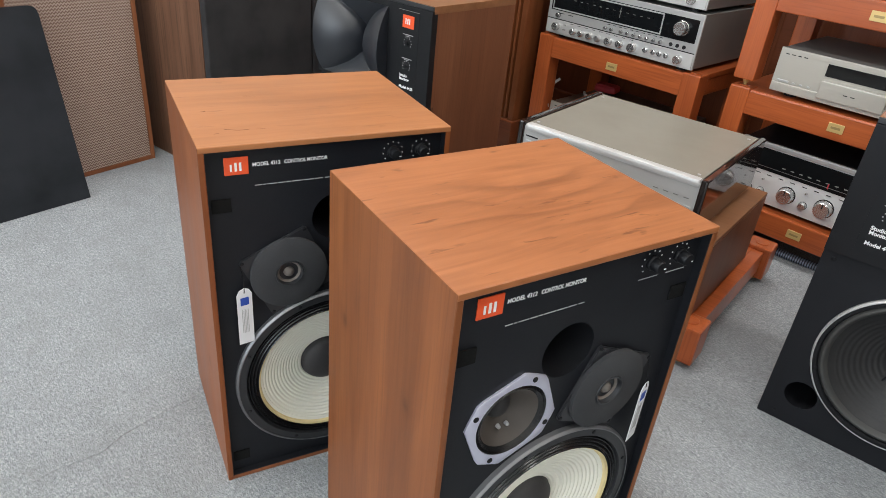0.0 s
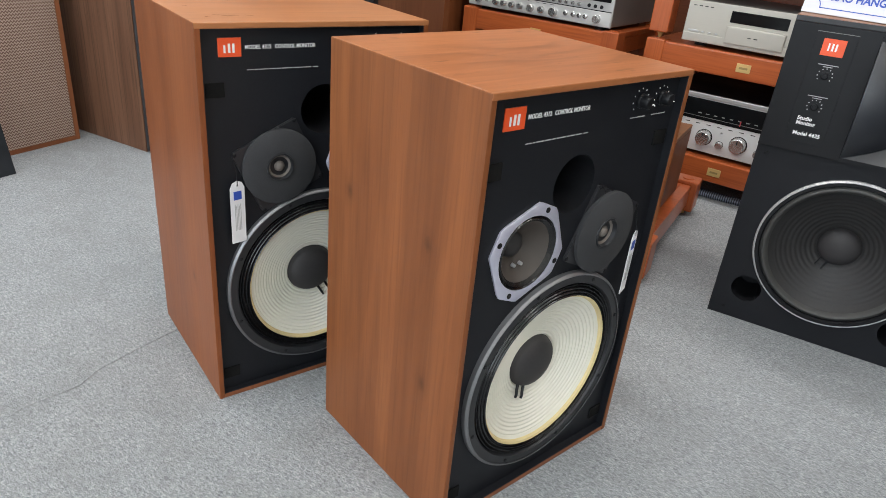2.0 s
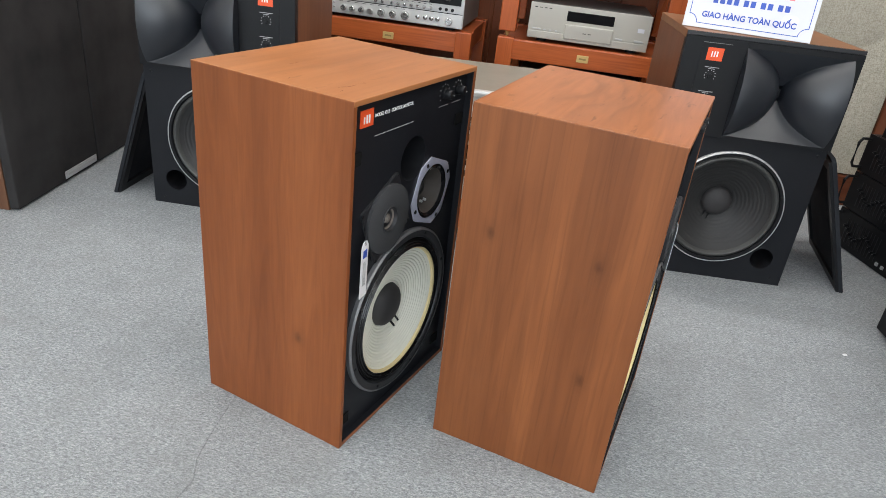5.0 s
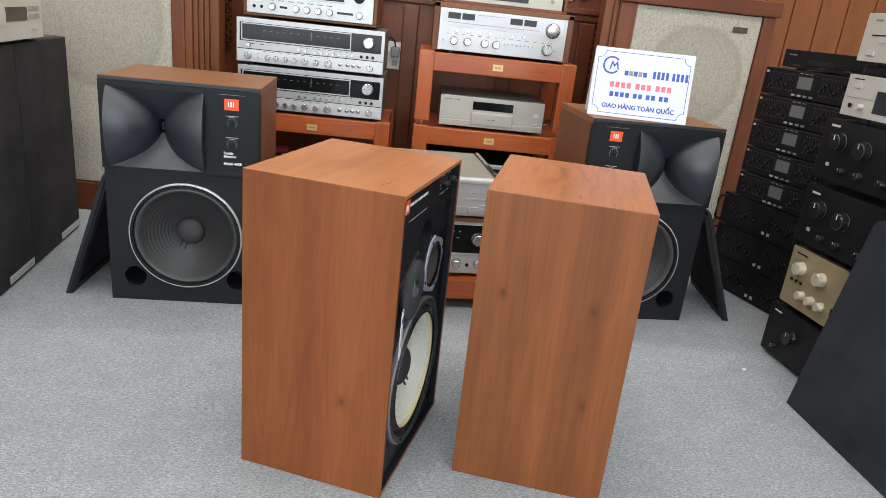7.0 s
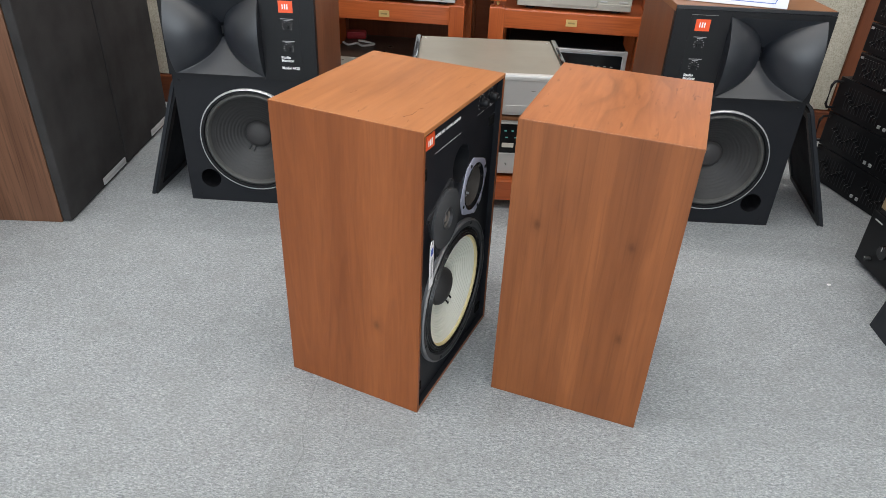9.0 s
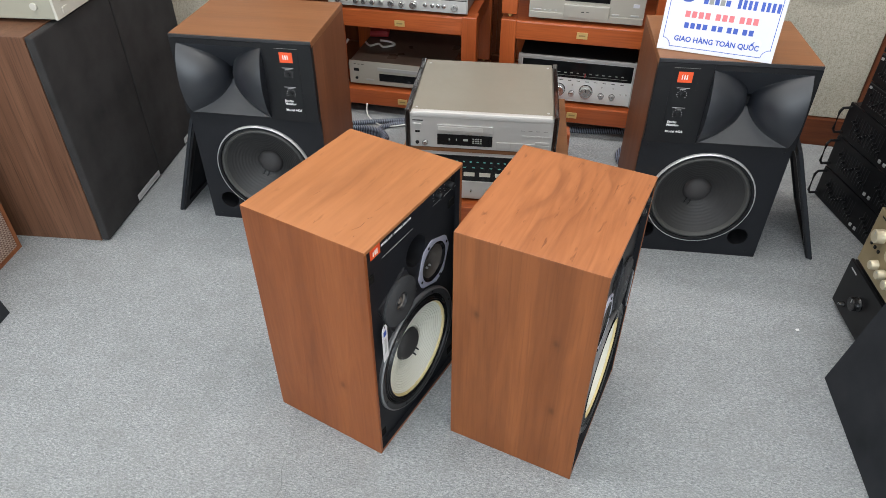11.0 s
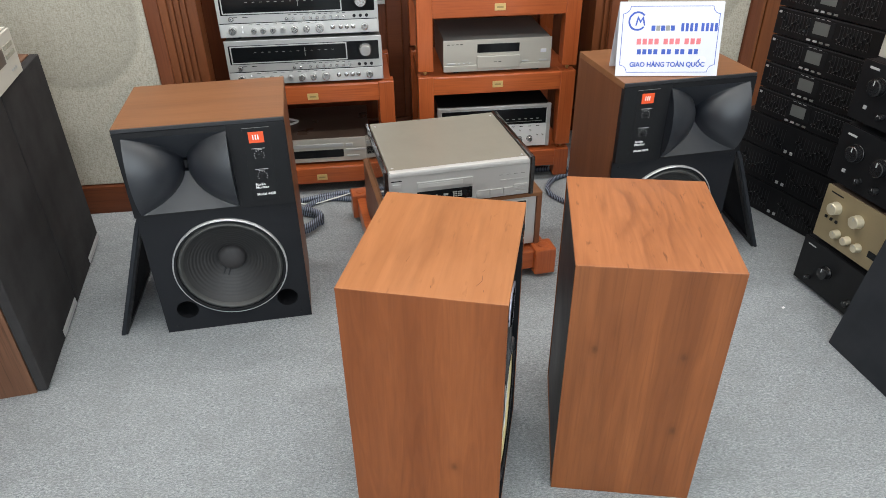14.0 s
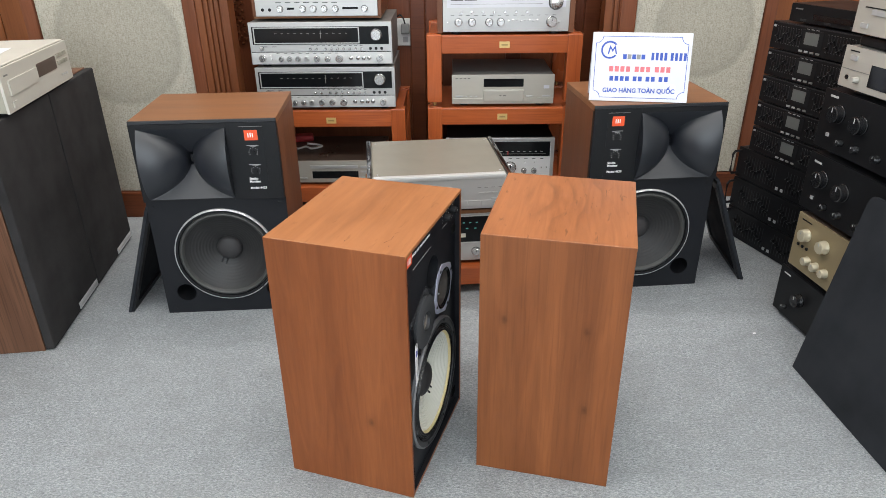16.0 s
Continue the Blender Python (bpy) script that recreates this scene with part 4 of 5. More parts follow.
cane = root("cane_loudspeaker", -1.848, 0.622, 0, 98.3, "wooden loudspeaker with a zigzag woven cane front", "loudspeaker")
part("cabinet", box(0, 0.37, 0.006, 0.27, 0, 0.70, 0.003), MONITOR_SIDE, cane)
part("cane_front", box(0.014, 0.356, -0.001, 0.0055, 0.014, 0.686), CANE, cane, "zigzag woven cane panel")
for spec in ((0, 0.013, -0.004, 0.006, 0, 0.70), (0.357, 0.37, -0.004, 0.006, 0, 0.70), (0.013, 0.357, -0.004, 0.006, 0, 0.013), (0.013, 0.357, -0.004, 0.006, 0.687, 0.70)):
    part("edge_strip", box(*spec, 0.0012), VENEER_EDGE, cane)
part("badge", box(0.035, 0.075, -0.004, -0.001, 0.545, 0.575, 0.001), GEAR_BLACK, cane)


# ---- audio gear ----
def knob(parent, x, z, r, y=0.0, length=0.016, material=None, name="knob", cap=True):
    mat = material or CHROME
    ob = part(name, lathe([(r * 1.05, 0), (r * 1.05, length * 0.15), (r, length * 0.2), (r * 0.94, length * 0.92), (r * 0.84, length), (0, length)], x, y, z, 24), mat, parent, smooth=True)
    if r > 0.0075 and mat is CHROME:
        part("collar", lathe([(r * 1.14, 0), (r * 1.14, 0.0010), (r * 1.06, 0.0014), (r * 1.0, 0.0014)], x, y, z, 24), GEAR_BLACK, ob)
    if cap:
        part("pointer", box(x - r * 0.06, x + r * 0.06, y - length - 0.0006, y - length + 0.0002, z + r * 0.25, z + r * 0.8), BLACK if mat is CHROME else GREY_PRINT, ob)
    return ob


def button(parent, x0, x1, z0, z1, material, out=0.004, name="button"):
    return part(name, box(x0, x1, -out, 0.0005, z0, z1, min(0.001, out / 3)), material, parent)


def lever(parent, x, z, material=None):
    return part("toggle", tube([(x, 0, z), (x, -0.006, z + 0.001), (x, -0.016, z + 0.004)], 0.0024, n=8), material or CHROME, parent, smooth=True)


def deck(name, x, y, z, turn, w, d, h, front, case, label, category, foot=0.012, bezel=0.004, group=""):
    """A hi-fi unit: case, front panel, feet. The front lies at local y = 0."""
    ob = root(name, x, y, z, turn, label, category, group)
    part("case", box(0.004, w - 0.004, 0.0085, d, foot, h, 0.002), case, ob)
    part("front_panel", box(0, w, 0.0005, 0.008, foot - 0.001, h, 0.0015), front, ob)
    for fx in (0.05, w - 0.05):
        for fy in (0.04, d - 0.05):
            part("foot", lathe([(0.018, 0), (0.018, foot), (0.015, foot + 0.001), (0, foot + 0.001)], 0, 0, 0, 16), BLACK, ob).matrix_local = Matrix.Translation((fx, fy, 0)) @ pose(0, 0, 0, -90)
    return ob


def window(parent, x0, x1, z0, z1, material=None, frame=None, out=0.0015):
    ob = part("dial_window", box(x0, x1, -out, 0.0004, z0, z1, 0.0006), material or GLASS_BLACK, parent)
    if frame:
        t = 0.004
        for spec in ((x0 - t, x1 + t, z1, z1 + t), (x0 - t, x1 + t, z0 - t, z0), (x0 - t, x0, z0, z1), (x1, x1 + t, z0, z1)):
            part("window_frame", box(spec[0], spec[1], -0.003, 0.0004, spec[2], spec[3], 0.0008), frame, ob)
    return ob


def prints(parent, x0, x1, z, n, fill=0.6, height=0.0022, material=None, y=-0.0003):
    """A row of short bars where the writing is too small to read."""
    step = (x1 - x0) / n
    for i in range(n):
        part("small_print", box(x0 + step * i, x0 + step * (i + fill), y, 0.0006, z, z + height), material or GEAR_BLACK, parent)


def quad_receiver(x, y, z, label):
    """Wide silver receiver: black dial with a bright frame, tuning knob, rows of small knobs."""
    w, h = 0.555, 0.1705
    ob = deck("silver_receiver", x, y, z, 0, w, 0.38, h, SILVER, SHADE_GREY, label, "receiver", group="silver receivers")
    part("dial_surround", box(0.012, w - 0.012, -0.001, 0.0006, 0.087, 0.154, 0.0005), GLASS_BLACK, ob, "black dial band")
    win = window(ob, 0.022, 0.425, 0.094, 0.148, GLASS_BLACK, SILVER, 0.0022)
    prints(win, 0.10, 0.40, 0.128, 12, 0.35, 0.0015, SHADE_GREY, -0.0026)
    part("needle", box(0.278, 0.280, -0.0028, -0.0022, 0.110, 0.140), SHADE_GREY, win)
    knob(ob, 0.495, 0.123, 0.0205, -0.001, 0.022, name="tuning_knob", cap=False)
    part("lower_panel", box(0.004, w - 0.004, -0.0025, 0.0004, 0.0125, 0.0575, 0.001), SILVER_BRIGHT, ob, "bright control strip")
    part("groove", box(0.004, w - 0.004, -0.0008, 0.0004, 0.0578, 0.0605), GEAR_BLACK, ob)
    prints(ob, 0.05, 0.12, 0.078, 2, 0.5)
    knob(ob, 0.045, 0.073, 0.008, 0, 0.010)
    for i in range(9):
        knob(ob, 0.235 + 0.0235 * i + (0.012 if i > 1 else 0), 0.070, 0.0055, 0, 0.008, cap=False)
    for i in range(3):
        part("jack", lathe([(0.0058, 0), (0.0058, 0.002), (0.0045, 0.0024), (0, 0.0012)], 0.470 + 0.022 * i, 0, 0.071, 14), BLACK, ob)
    knob(ob, 0.045, 0.036, 0.0135, 0, 0.016)
    for xx in (0.082,):
        lever(ob, xx, 0.030)
        lever(ob, xx, 0.045)
    for xx, r in ((0.118, 0.010), (0.150, 0.010), (0.184, 0.010), (0.217, 0.010), (0.258, 0.0125), (0.300, 0.0115), (0.346, 0.0145)):
        knob(ob, xx, 0.033, r, 0, 0.017)
    for xx in (0.392, 0.420, 0.442, 0.464):
        knob(ob, xx, 0.036, 0.0085, 0, 0.008)
    knob(ob, 0.505, 0.033, 0.0130, 0, 0.016)
    prints(ob, 0.10, 0.36, 0.0530, 9, 0.45, 0.0016, y=-0.0028)
    prints(ob, 0.24, 0.45, 0.0815, 10, 0.5, 0.0016)
    return ob


def rack(x, y, levels, w, d, label, drop=0.0):
    """Stacked wooden shelf modules on short brass spikes. levels: (underside of the posts, top of the module)."""
    ob = root("hifi_rack", x, y, 0, 0, label, "hi-fi rack", "red hardwood racks")
    p = 0.058
    for z0, z1 in levels:
        shelf = part("shelf", box(0.010, w - 0.010, 0.008, d - 0.008, z1 - 0.022, z1 - 0.006, 0.002), RACK_WOOD, ob)
        for yy in (0.004, d - 0.030):
            rail = part("rail", box(p - 0.002, w - p + 0.002, yy, yy + 0.026, z1 - 0.075, z1 - 0.008, 0.003), RACK_WOOD, shelf)
        part("rail", box(0.012, 0.040, p, d - p, z1 - 0.075, z1 - 0.023, 0.003), RACK_WOOD, shelf)
        part("rail", box(w - 0.040, w - 0.012, p, d - p, z1 - 0.075, z1 - 0.023, 0.003), RACK_WOOD, shelf)
        plate = part("brass_plate", box(w / 2 - 0.020, w / 2 + 0.020, 0.0015, 0.004, z1 - 0.054 - drop, z1 - 0.030 - drop, 0.0006), BRASS, ob, "small engraved brass plate")
        part("plate_print", box(w / 2 - 0.012, w / 2 + 0.012, 0.0009, 0.0015, z1 - 0.045 - drop, z1 - 0.039 - drop), BRASS_DARK, plate)
        for xx in (0, w - p):
            for yy in (0, d - p):
                post = part("post", box(xx, xx + p, yy, yy + p, z0 + 0.018, z1 - 0.002, 0.004), RACK_POST, ob)
                spike = bmesh.new()
                bmesh.ops.create_cone(spike, cap_ends=True, segments=14, radius1=0.004, radius2=0.011, depth=0.018, matrix=Matrix.Translation((xx + p / 2, yy + p / 2, z0 + 0.009)))
                part("spike", spike, BRASS, post, "brass spike")
                part("inlay", lathe([(0.017, 0), (0.017, 0.003), (0.015, 0.0035), (0, 0.0035)], 0, 0, 0, 18), RACK_POST, post).matrix_local = Matrix.Translation((xx + p / 2, yy + p / 2, z1 - 0.003)) @ pose(0, 0, 0, -90)
    return ob


RY = 2.112
rack(-1.244, RY, [(0.0, 0.122), (0.122, 0.454)], 0.606, 0.42, "red hardwood hi-fi rack loaded with silver receivers", 0.006)
rack(-0.546, RY, [(0.0, 0.138), (0.138, 0.460), (0.460, 0.744)], 0.606, 0.42, "red hardwood hi-fi rack of three shelves with players")
quad_receiver(-1.230, RY + 0.008, 0.4485, "wide silver receiver with black dial, under another one")
quad_receiver(-1.236, RY + 0.012, 0.6195, "wide silver receiver with black dial, stacked on its twin")


def top_receiver():
    w, h = 0.47, 0.135
    ob = deck("small_receiver", -1.203, RY + 0.03, 0.7985, 0, w, 0.34, h, SILVER, STRIPE_WOOD, "silver receiver in a brown wooden sleeve", "receiver")
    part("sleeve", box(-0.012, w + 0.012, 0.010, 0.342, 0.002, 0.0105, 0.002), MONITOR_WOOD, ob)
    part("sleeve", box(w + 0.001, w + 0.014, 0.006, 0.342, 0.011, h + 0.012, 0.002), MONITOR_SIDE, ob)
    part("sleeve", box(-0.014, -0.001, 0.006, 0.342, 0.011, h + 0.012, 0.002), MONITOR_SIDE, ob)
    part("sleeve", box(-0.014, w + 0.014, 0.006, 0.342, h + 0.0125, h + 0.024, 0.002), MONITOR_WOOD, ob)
    window(ob, 0.03, 0.36, 0.080, 0.125, GLASS_BLACK, SILVER)
    knob(ob, 0.415, 0.102, 0.020, 0, 0.02, BLACK)
    for xx in (0.028, 0.055):
        part("jack", lathe([(0.006, 0), (0.006, 0.002), (0.0045, 0.0024), (0, 0.0012)], xx, 0, 0.035, 14), BLACK, ob)
    for xx in (0.095, 0.183, 0.223, 0.265, 0.308, 0.42):
        knob(ob, xx, 0.038, 0.0115, 0, 0.016)
    part("slot", box(0.122, 0.150, -0.001, 0.0006, 0.035, 0.043), GLASS_BLACK, ob)
    part("slot", box(0.335, 0.395, -0.001, 0.0006, 0.036, 0.044), GLASS_BLACK, ob)
    prints(ob, 0.08, 0.33, 0.060, 7)


def lower_player():
    w, h = 0.432, 0.108
    ob = deck("disc_player", -1.173, RY + 0.03, 0.1162, 0, w, 0.36, h, SILVER_WARM, GEAR_BROWN, "silver disc player with brown lid on a low shelf", "disc player")
    part("tray", box(0.122, 0.325, -0.004, 0.0005, 0.075, 0.088, 0.001), SILVER, ob, "closed disc tray")
    window(ob, 0.128, 0.325, 0.030, 0.062)
    button(ob, 0.335, 0.362, 0.075, 0.086, SILVER)
    button(ob, 0.335, 0.425, 0.056, 0.063, SILVER)
    button(ob, 0.335, 0.385, 0.030, 0.036, SILVER)
    button(ob, 0.020, 0.042, 0.066, 0.078, BLACK)
    button(ob, 0.072, 0.105, 0.030, 0.035, SILVER)
    part("jack", lathe([(0.006, 0), (0.006, 0.002), (0.0045, 0.0024), (0, 0.0012)], 0.03, 0, 0.035, 14), BLACK, ob)
    prints(ob, 0.02, 0.07, 0.094, 3)


def mid_player():
    w, h = 0.412, 0.128
    ob = deck("universal_player", -0.448, RY + 0.025, 0.4542, 0, w, 0.33, h, SILVER_WARM, SHADE_GREY, "champagne silver disc player on rounded feet", "disc player")
    window(ob, 0.128, 0.288, 0.080, 0.112)
    part("tray", box(0.126, 0.290, -0.010, 0.0005, 0.022, 0.070, 0.003), SILVER_WARM, ob, "closed curved disc tray")
    part("front_ledge", box(0.002, w - 0.002, -0.005, 0.0005, 0.012, 0.036, 0.002), SILVER_WARM, ob)
    button(ob, 0.015, 0.045, 0.040, 0.045, SILVER)
    for i in range(3):
        button(ob, 0.055 + 0.02 * i, 0.062 + 0.02 * i, 0.040, 0.044, SILVER)
    button(ob, 0.30, 0.325, 0.040, 0.045, SILVER)
    button(ob, 0.365, 0.395, 0.040, 0.046, SILVER)
    button(ob, 0.37, 0.392, 0.072, 0.085, ACRYLIC, 0.001, "sticker")
    prints(ob, 0.015, 0.08, 0.112, 4)
    prints(ob, 0.19, 0.225, 0.045, 2, y=-0.0103)


def low_receiver():
    w, h = 0.452, 0.188
    ob = deck("dial_receiver", -0.472, RY + 0.03, 0.1322, 0, w, 0.36, h, SILVER_LIFTED, GEAR_BLACK, "silver receiver with long black dial under a shelf", "receiver")
    for xx in (-0.001, w - 0.013):
        part("side_cheek", box(xx, xx + 0.014, -0.006, 0.010, 0.010, h + 0.002, 0.002), SILVER, ob)
    part("top_bezel", box(0.012, w - 0.012, -0.006, 0.006, h - 0.012, h + 0.001, 0.002), SILVER, ob)
    win = window(ob, 0.016, w - 0.016, 0.108, h - 0.016)
    prints(win, 0.13, 0.42, 0.128, 12, 0.4, 0.003, DISPLAY, -0.0019)
    part("dial_line", box(0.03, 0.42, -0.0019, -0.0014, 0.118, 0.1196), SHADE_GREY, win)
    part("red_needle", box(0.258, 0.261, -0.0021, -0.0014, 0.115, 0.130), RED_PRINT, win)
    knob(ob, 0.165, 0.058, 0.0225, 0, 0.024)
    knob(ob, 0.270, 0.058, 0.0235, 0, 0.024)
    for xx in (0.055, 0.092, 0.216, 0.330, 0.372):
        knob(ob, xx, 0.045, 0.0105, 0, 0.016)
        lever(ob, xx, 0.082)
    lever(ob, 0.402, 0.06)
    lever(ob, 0.424, 0.06)
    prints(ob, 0.03, 0.43, 0.096, 12, 0.4)


def big_receiver():
    w, h = 0.484, 0.162
    ob = deck("meter_receiver", -0.482, RY + 0.012, 0.7382, 0, w, 0.40, h, SILVER, MONITOR_WOOD, "large silver receiver with meters in a walnut case", "receiver")
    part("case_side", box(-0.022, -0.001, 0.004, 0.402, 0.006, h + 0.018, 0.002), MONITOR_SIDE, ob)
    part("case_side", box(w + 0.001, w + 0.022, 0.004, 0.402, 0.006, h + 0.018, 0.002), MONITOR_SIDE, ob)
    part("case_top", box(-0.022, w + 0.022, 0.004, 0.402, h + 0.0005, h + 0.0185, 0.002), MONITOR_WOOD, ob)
    band = part("dial_band", box(0.015, w - 0.015, -0.001, 0.0006, 0.100, h - 0.008, 0.0005), ACRYLIC, ob, "pale lit dial band")
    for x0, x1 in ((0.03, 0.077), (0.083, 0.13), (0.265, 0.312), (0.318, 0.365)):
        part("meter", box(x0, x1, -0.002, -0.0008, 0.126, 0.148), GLASS_BLACK, band, "small dark meter")
    prints(band, 0.145, 0.255, 0.146, 8, 0.4, 0.002, GEAR_BLACK, -0.0013)
    part("dial_line", box(0.03, 0.38, -0.0014, -0.0009, 0.112, 0.1135), SHADE_GREY, band)
    knob(ob, 0.430, 0.118, 0.0245, -0.001, 0.022, name="tuning_knob", cap=False)
    for xx in (0.018, 0.108, 0.445):
        lever(ob, xx, 0.045)
    for xx in (0.060, 0.112, 0.178, 0.222):
        knob(ob, xx, 0.047, 0.0135, 0, 0.018)
    for i in range(8):
        lever(ob, 0.252 + 0.0155 * i, 0.050 + 0.002 * (i % 3))
    knob(ob, 0.418, 0.047, 0.0185, 0, 0.02)
    for i in range(7):
        knob(ob, 0.07 + 0.042 * i, 0.083, 0.0055, 0, 0.008, cap=False)
    prints(ob, 0.03, 0.45, 0.071, 14, 0.45, 0.0016)


def crown_player():
    w, h = 0.43, 0.12
    ob = deck("white_player", -0.455, RY + 0.04, 0.9190, 0, w, 0.32, h, BEIGE, GEAR_BROWN, "pale silver player in a dark red wooden tray", "disc player")
    part("wooden_tray", box(-0.02, w + 0.02, -0.004, 0.33, 0.0, 0.0105, 0.002), DARK_WOOD, ob)
    part("wooden_tray", box(w + 0.006, w + 0.02, -0.004, 0.33, 0.011, 0.10, 0.002), DARK_WOOD, ob)
    part("wooden_tray", box(-0.02, -0.006, -0.004, 0.33, 0.011, 0.10, 0.002), DARK_WOOD, ob)
    window(ob, 0.14, 0.30, 0.026, 0.065)
    button(ob, 0.385, 0.397, 0.035, 0.047, GOLD)
    button(ob, 0.032, 0.05, 0.035, 0.047, SILVER)


top_receiver(), lower_player(), mid_player(), low_receiver(), big_receiver(), crown_player()

# ---- the low stand between the racks ----
LX, LY, LT = -0.765, 1.348, 6.4
stand = root("low_stand", LX, LY, 0, LT, "low red hardwood stand with block feet", "stand")
sw, sd = 0.592, 0.59
for xx in (0, sw - 0.07):
    for yy in (0, sd - 0.07):
        foot = part("foot_block", box(xx, xx + 0.07, yy, yy + 0.07, 0.016, 0.108, 0.006), RACK_POST, stand)
        part("glide", tube([(xx + 0.035, yy + 0.035, 0), (xx + 0.035, yy + 0.035, 0.016)], 0.012, n=12), BRASS, foot)
        part("inlay", lathe([(0.018, 0), (0.018, 0.002), (0.016, 0.0028), (0, 0.0028)], 0, 0, 0, 18), RACK_WOOD, foot).matrix_local = Matrix.Translation((xx + 0.035, yy + 0.035, 0.1075)) @ pose(0, 0, 0, -90)
for yy in (0.015, sd - 0.045):
    part("rail", box(0.07, sw - 0.07, yy, yy + 0.03, 0.035, 0.098, 0.003), RACK_WOOD, stand)
for xx in (0.018, sw - 0.048):
    part("rail", box(xx, xx + 0.03, 0.07, sd - 0.07, 0.035, 0.098, 0.003), RACK_WOOD, stand)
part("shelf", box(0.048, sw - 0.048, 0.045, sd - 0.045, 0.082, 0.0975, 0.002), RACK_WOOD, stand)


def stand_point(u, v):
    p = pose(LX, LY, 0, 0, 0, LT) @ Vector((u, v, 0))
    return p.x, p.y


def wood_receiver():
    w, h = 0.470, 0.196
    x, y = stand_point(0.060, 0.050)
    ob = deck("walnut_receiver", x, y, 0.0985, LT, w, 0.38, h - 0.014, SILVER, GEAR_BLACK, "silver and black receiver in a walnut case on the stand", "receiver")
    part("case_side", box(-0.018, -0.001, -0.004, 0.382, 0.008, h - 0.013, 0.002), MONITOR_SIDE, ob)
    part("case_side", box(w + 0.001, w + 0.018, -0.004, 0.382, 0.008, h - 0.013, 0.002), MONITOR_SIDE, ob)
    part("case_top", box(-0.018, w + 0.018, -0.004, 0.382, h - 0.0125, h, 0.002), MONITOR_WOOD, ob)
    win = window(ob, 0.024, w - 0.034, 0.080, h - 0.024, GLASS_BLACK, SILVER_BRIGHT)
    prints(win, 0.06, 0.36, 0.148, 14, 0.3, 0.004, DIAL, -0.0019)
    prints(win, 0.06, 0.36, 0.128, 11, 0.3, 0.003, DIAL, -0.0019)
    for i in range(4):
        button(win, 0.12 + 0.05 * i, 0.155 + 0.05 * i, 0.098, 0.112, BEIGE, 0.003, "lit_key")
    knob(ob, 0.400, 0.128, 0.0185, -0.0015, 0.020, name="tuning_knob", cap=False)
    for i in range(6):
        lever(ob, 0.06 + 0.045 * i, 0.045)
    for xx in (0.34, 0.41):
        knob(ob, xx, 0.045, 0.013, 0, 0.016)
    part("jack", lathe([(0.006, 0), (0.006, 0.002), (0.0045, 0.0024), (0, 0.0012)], 0.375, 0, 0.040, 14), BLACK, ob)


def top_player():
    w, h, d = 0.452, 0.128, 0.385
    x, y = stand_point(0.054, 0.027)
    ob = deck("cd_player", x, y, 0.2955, LT, w, d - 0.01, h - 0.006, SILVER, LID, "silver CD player with bronze lid and dark wooden cheeks", "CD player")
    part("lid", box(0.016, w - 0.016, 0.0, d, h - 0.0055, h, 0.0015), LID, ob, "bronze grey metal lid")
    part("front_lip", box(0.0145, w - 0.0145, -0.003, 0.020, h - 0.016, h + 0.0008, 0.006), SILVER_BRIGHT, ob, "bright rounded front edge")
    for xx in (-0.002, w - 0.013):
        part("wooden_cheek", box(xx, xx + 0.015, -0.004, d + 0.002, 0.008, h + 0.004, 0.004), LACQUER, ob, "dark lacquered wooden cheek")
    for fx, fy in ((0.03, 0.03), (w - 0.03, 0.03), (0.03, d - 0.03), (w - 0.03, d - 0.03)):
        part("lid_screw", lathe([(0.004, 0), (0.004, 0.0012), (0, 0.0016)], 0, 0, 0, 14), RIM, ob).matrix_local = Matrix.Translation((fx, fy, h - 0.0002)) @ pose(0, 0, 0, -90)
    part("tray", box(0.095, 0.262, -0.005, 0.0005, 0.068, 0.090, 0.001), SILVER, ob, "closed disc tray")
    part("tray_lip", box(0.098, 0.232, -0.0062, -0.0051, 0.073, 0.086, 0.0006), SILVER_BRIGHT, ob)
    win = window(ob, 0.095, 0.262, 0.022, 0.058)
    for i, bw in enumerate((0.004, 0.003, 0.014)):
        part("lit_digit", box(0.130 + 0.022 * i, 0.130 + 0.022 * i + bw, -0.0019, -0.0014, 0.038, 0.045), DISPLAY, win)
    for i in range(4):
        for j in range(3):
            part("lit_digit", box(0.202 + 0.0075 * i, 0.2075 + 0.0075 * i, -0.0019, -0.0014, 0.031 + 0.0065 * j, 0.035 + 0.0065 * j), DISPLAY, win)
    button(ob, 0.022, 0.048, 0.078, 0.090, SILVER)
    button(ob, 0.028, 0.042, 0.060, 0.066, GLASS_BLACK, 0.002)
    knob(ob, 0.058, 0.026, 0.008, 0, 0.010)
    part("jack", lathe([(0.006, 0), (0.006, 0.002), (0.0045, 0.0024), (0, 0.0012)], 0.034, 0, 0.026, 14), BLACK, ob)
    for i in range(3):
        button(ob, 0.275 + 0.042 * i, 0.314 + 0.042 * i, 0.020, 0.040, SILVER, 0.003)
    for j in range(3):
        button(ob, 0.390, 0.432, 0.018 + 0.011 * j, 0.026 + 0.011 * j, SILVER, 0.003)
    for i in range(4):
        button(ob, 0.350 + 0.022 * i, 0.366 + 0.022 * i, 0.062, 0.067, SILVER, 0.002)
    prints(ob, 0.345, 0.435, 0.082, 4, 0.5, 0.0018, SHADE_GREY)
    prints(ob, 0.020, 0.055, 0.098, 1, 0.9, 0.003, GEAR_BLACK)


wood_receiver(), top_player()

# ---- the stacks on the east side ----
EX, EY, ET = 0.662, 1.853, -71.8


def east_point(x, y, turn, u, v=0.0):
    p = pose(x, y, 0, 0, 0, turn) @ Vector((u, v, 0))
    return p.x, p.y


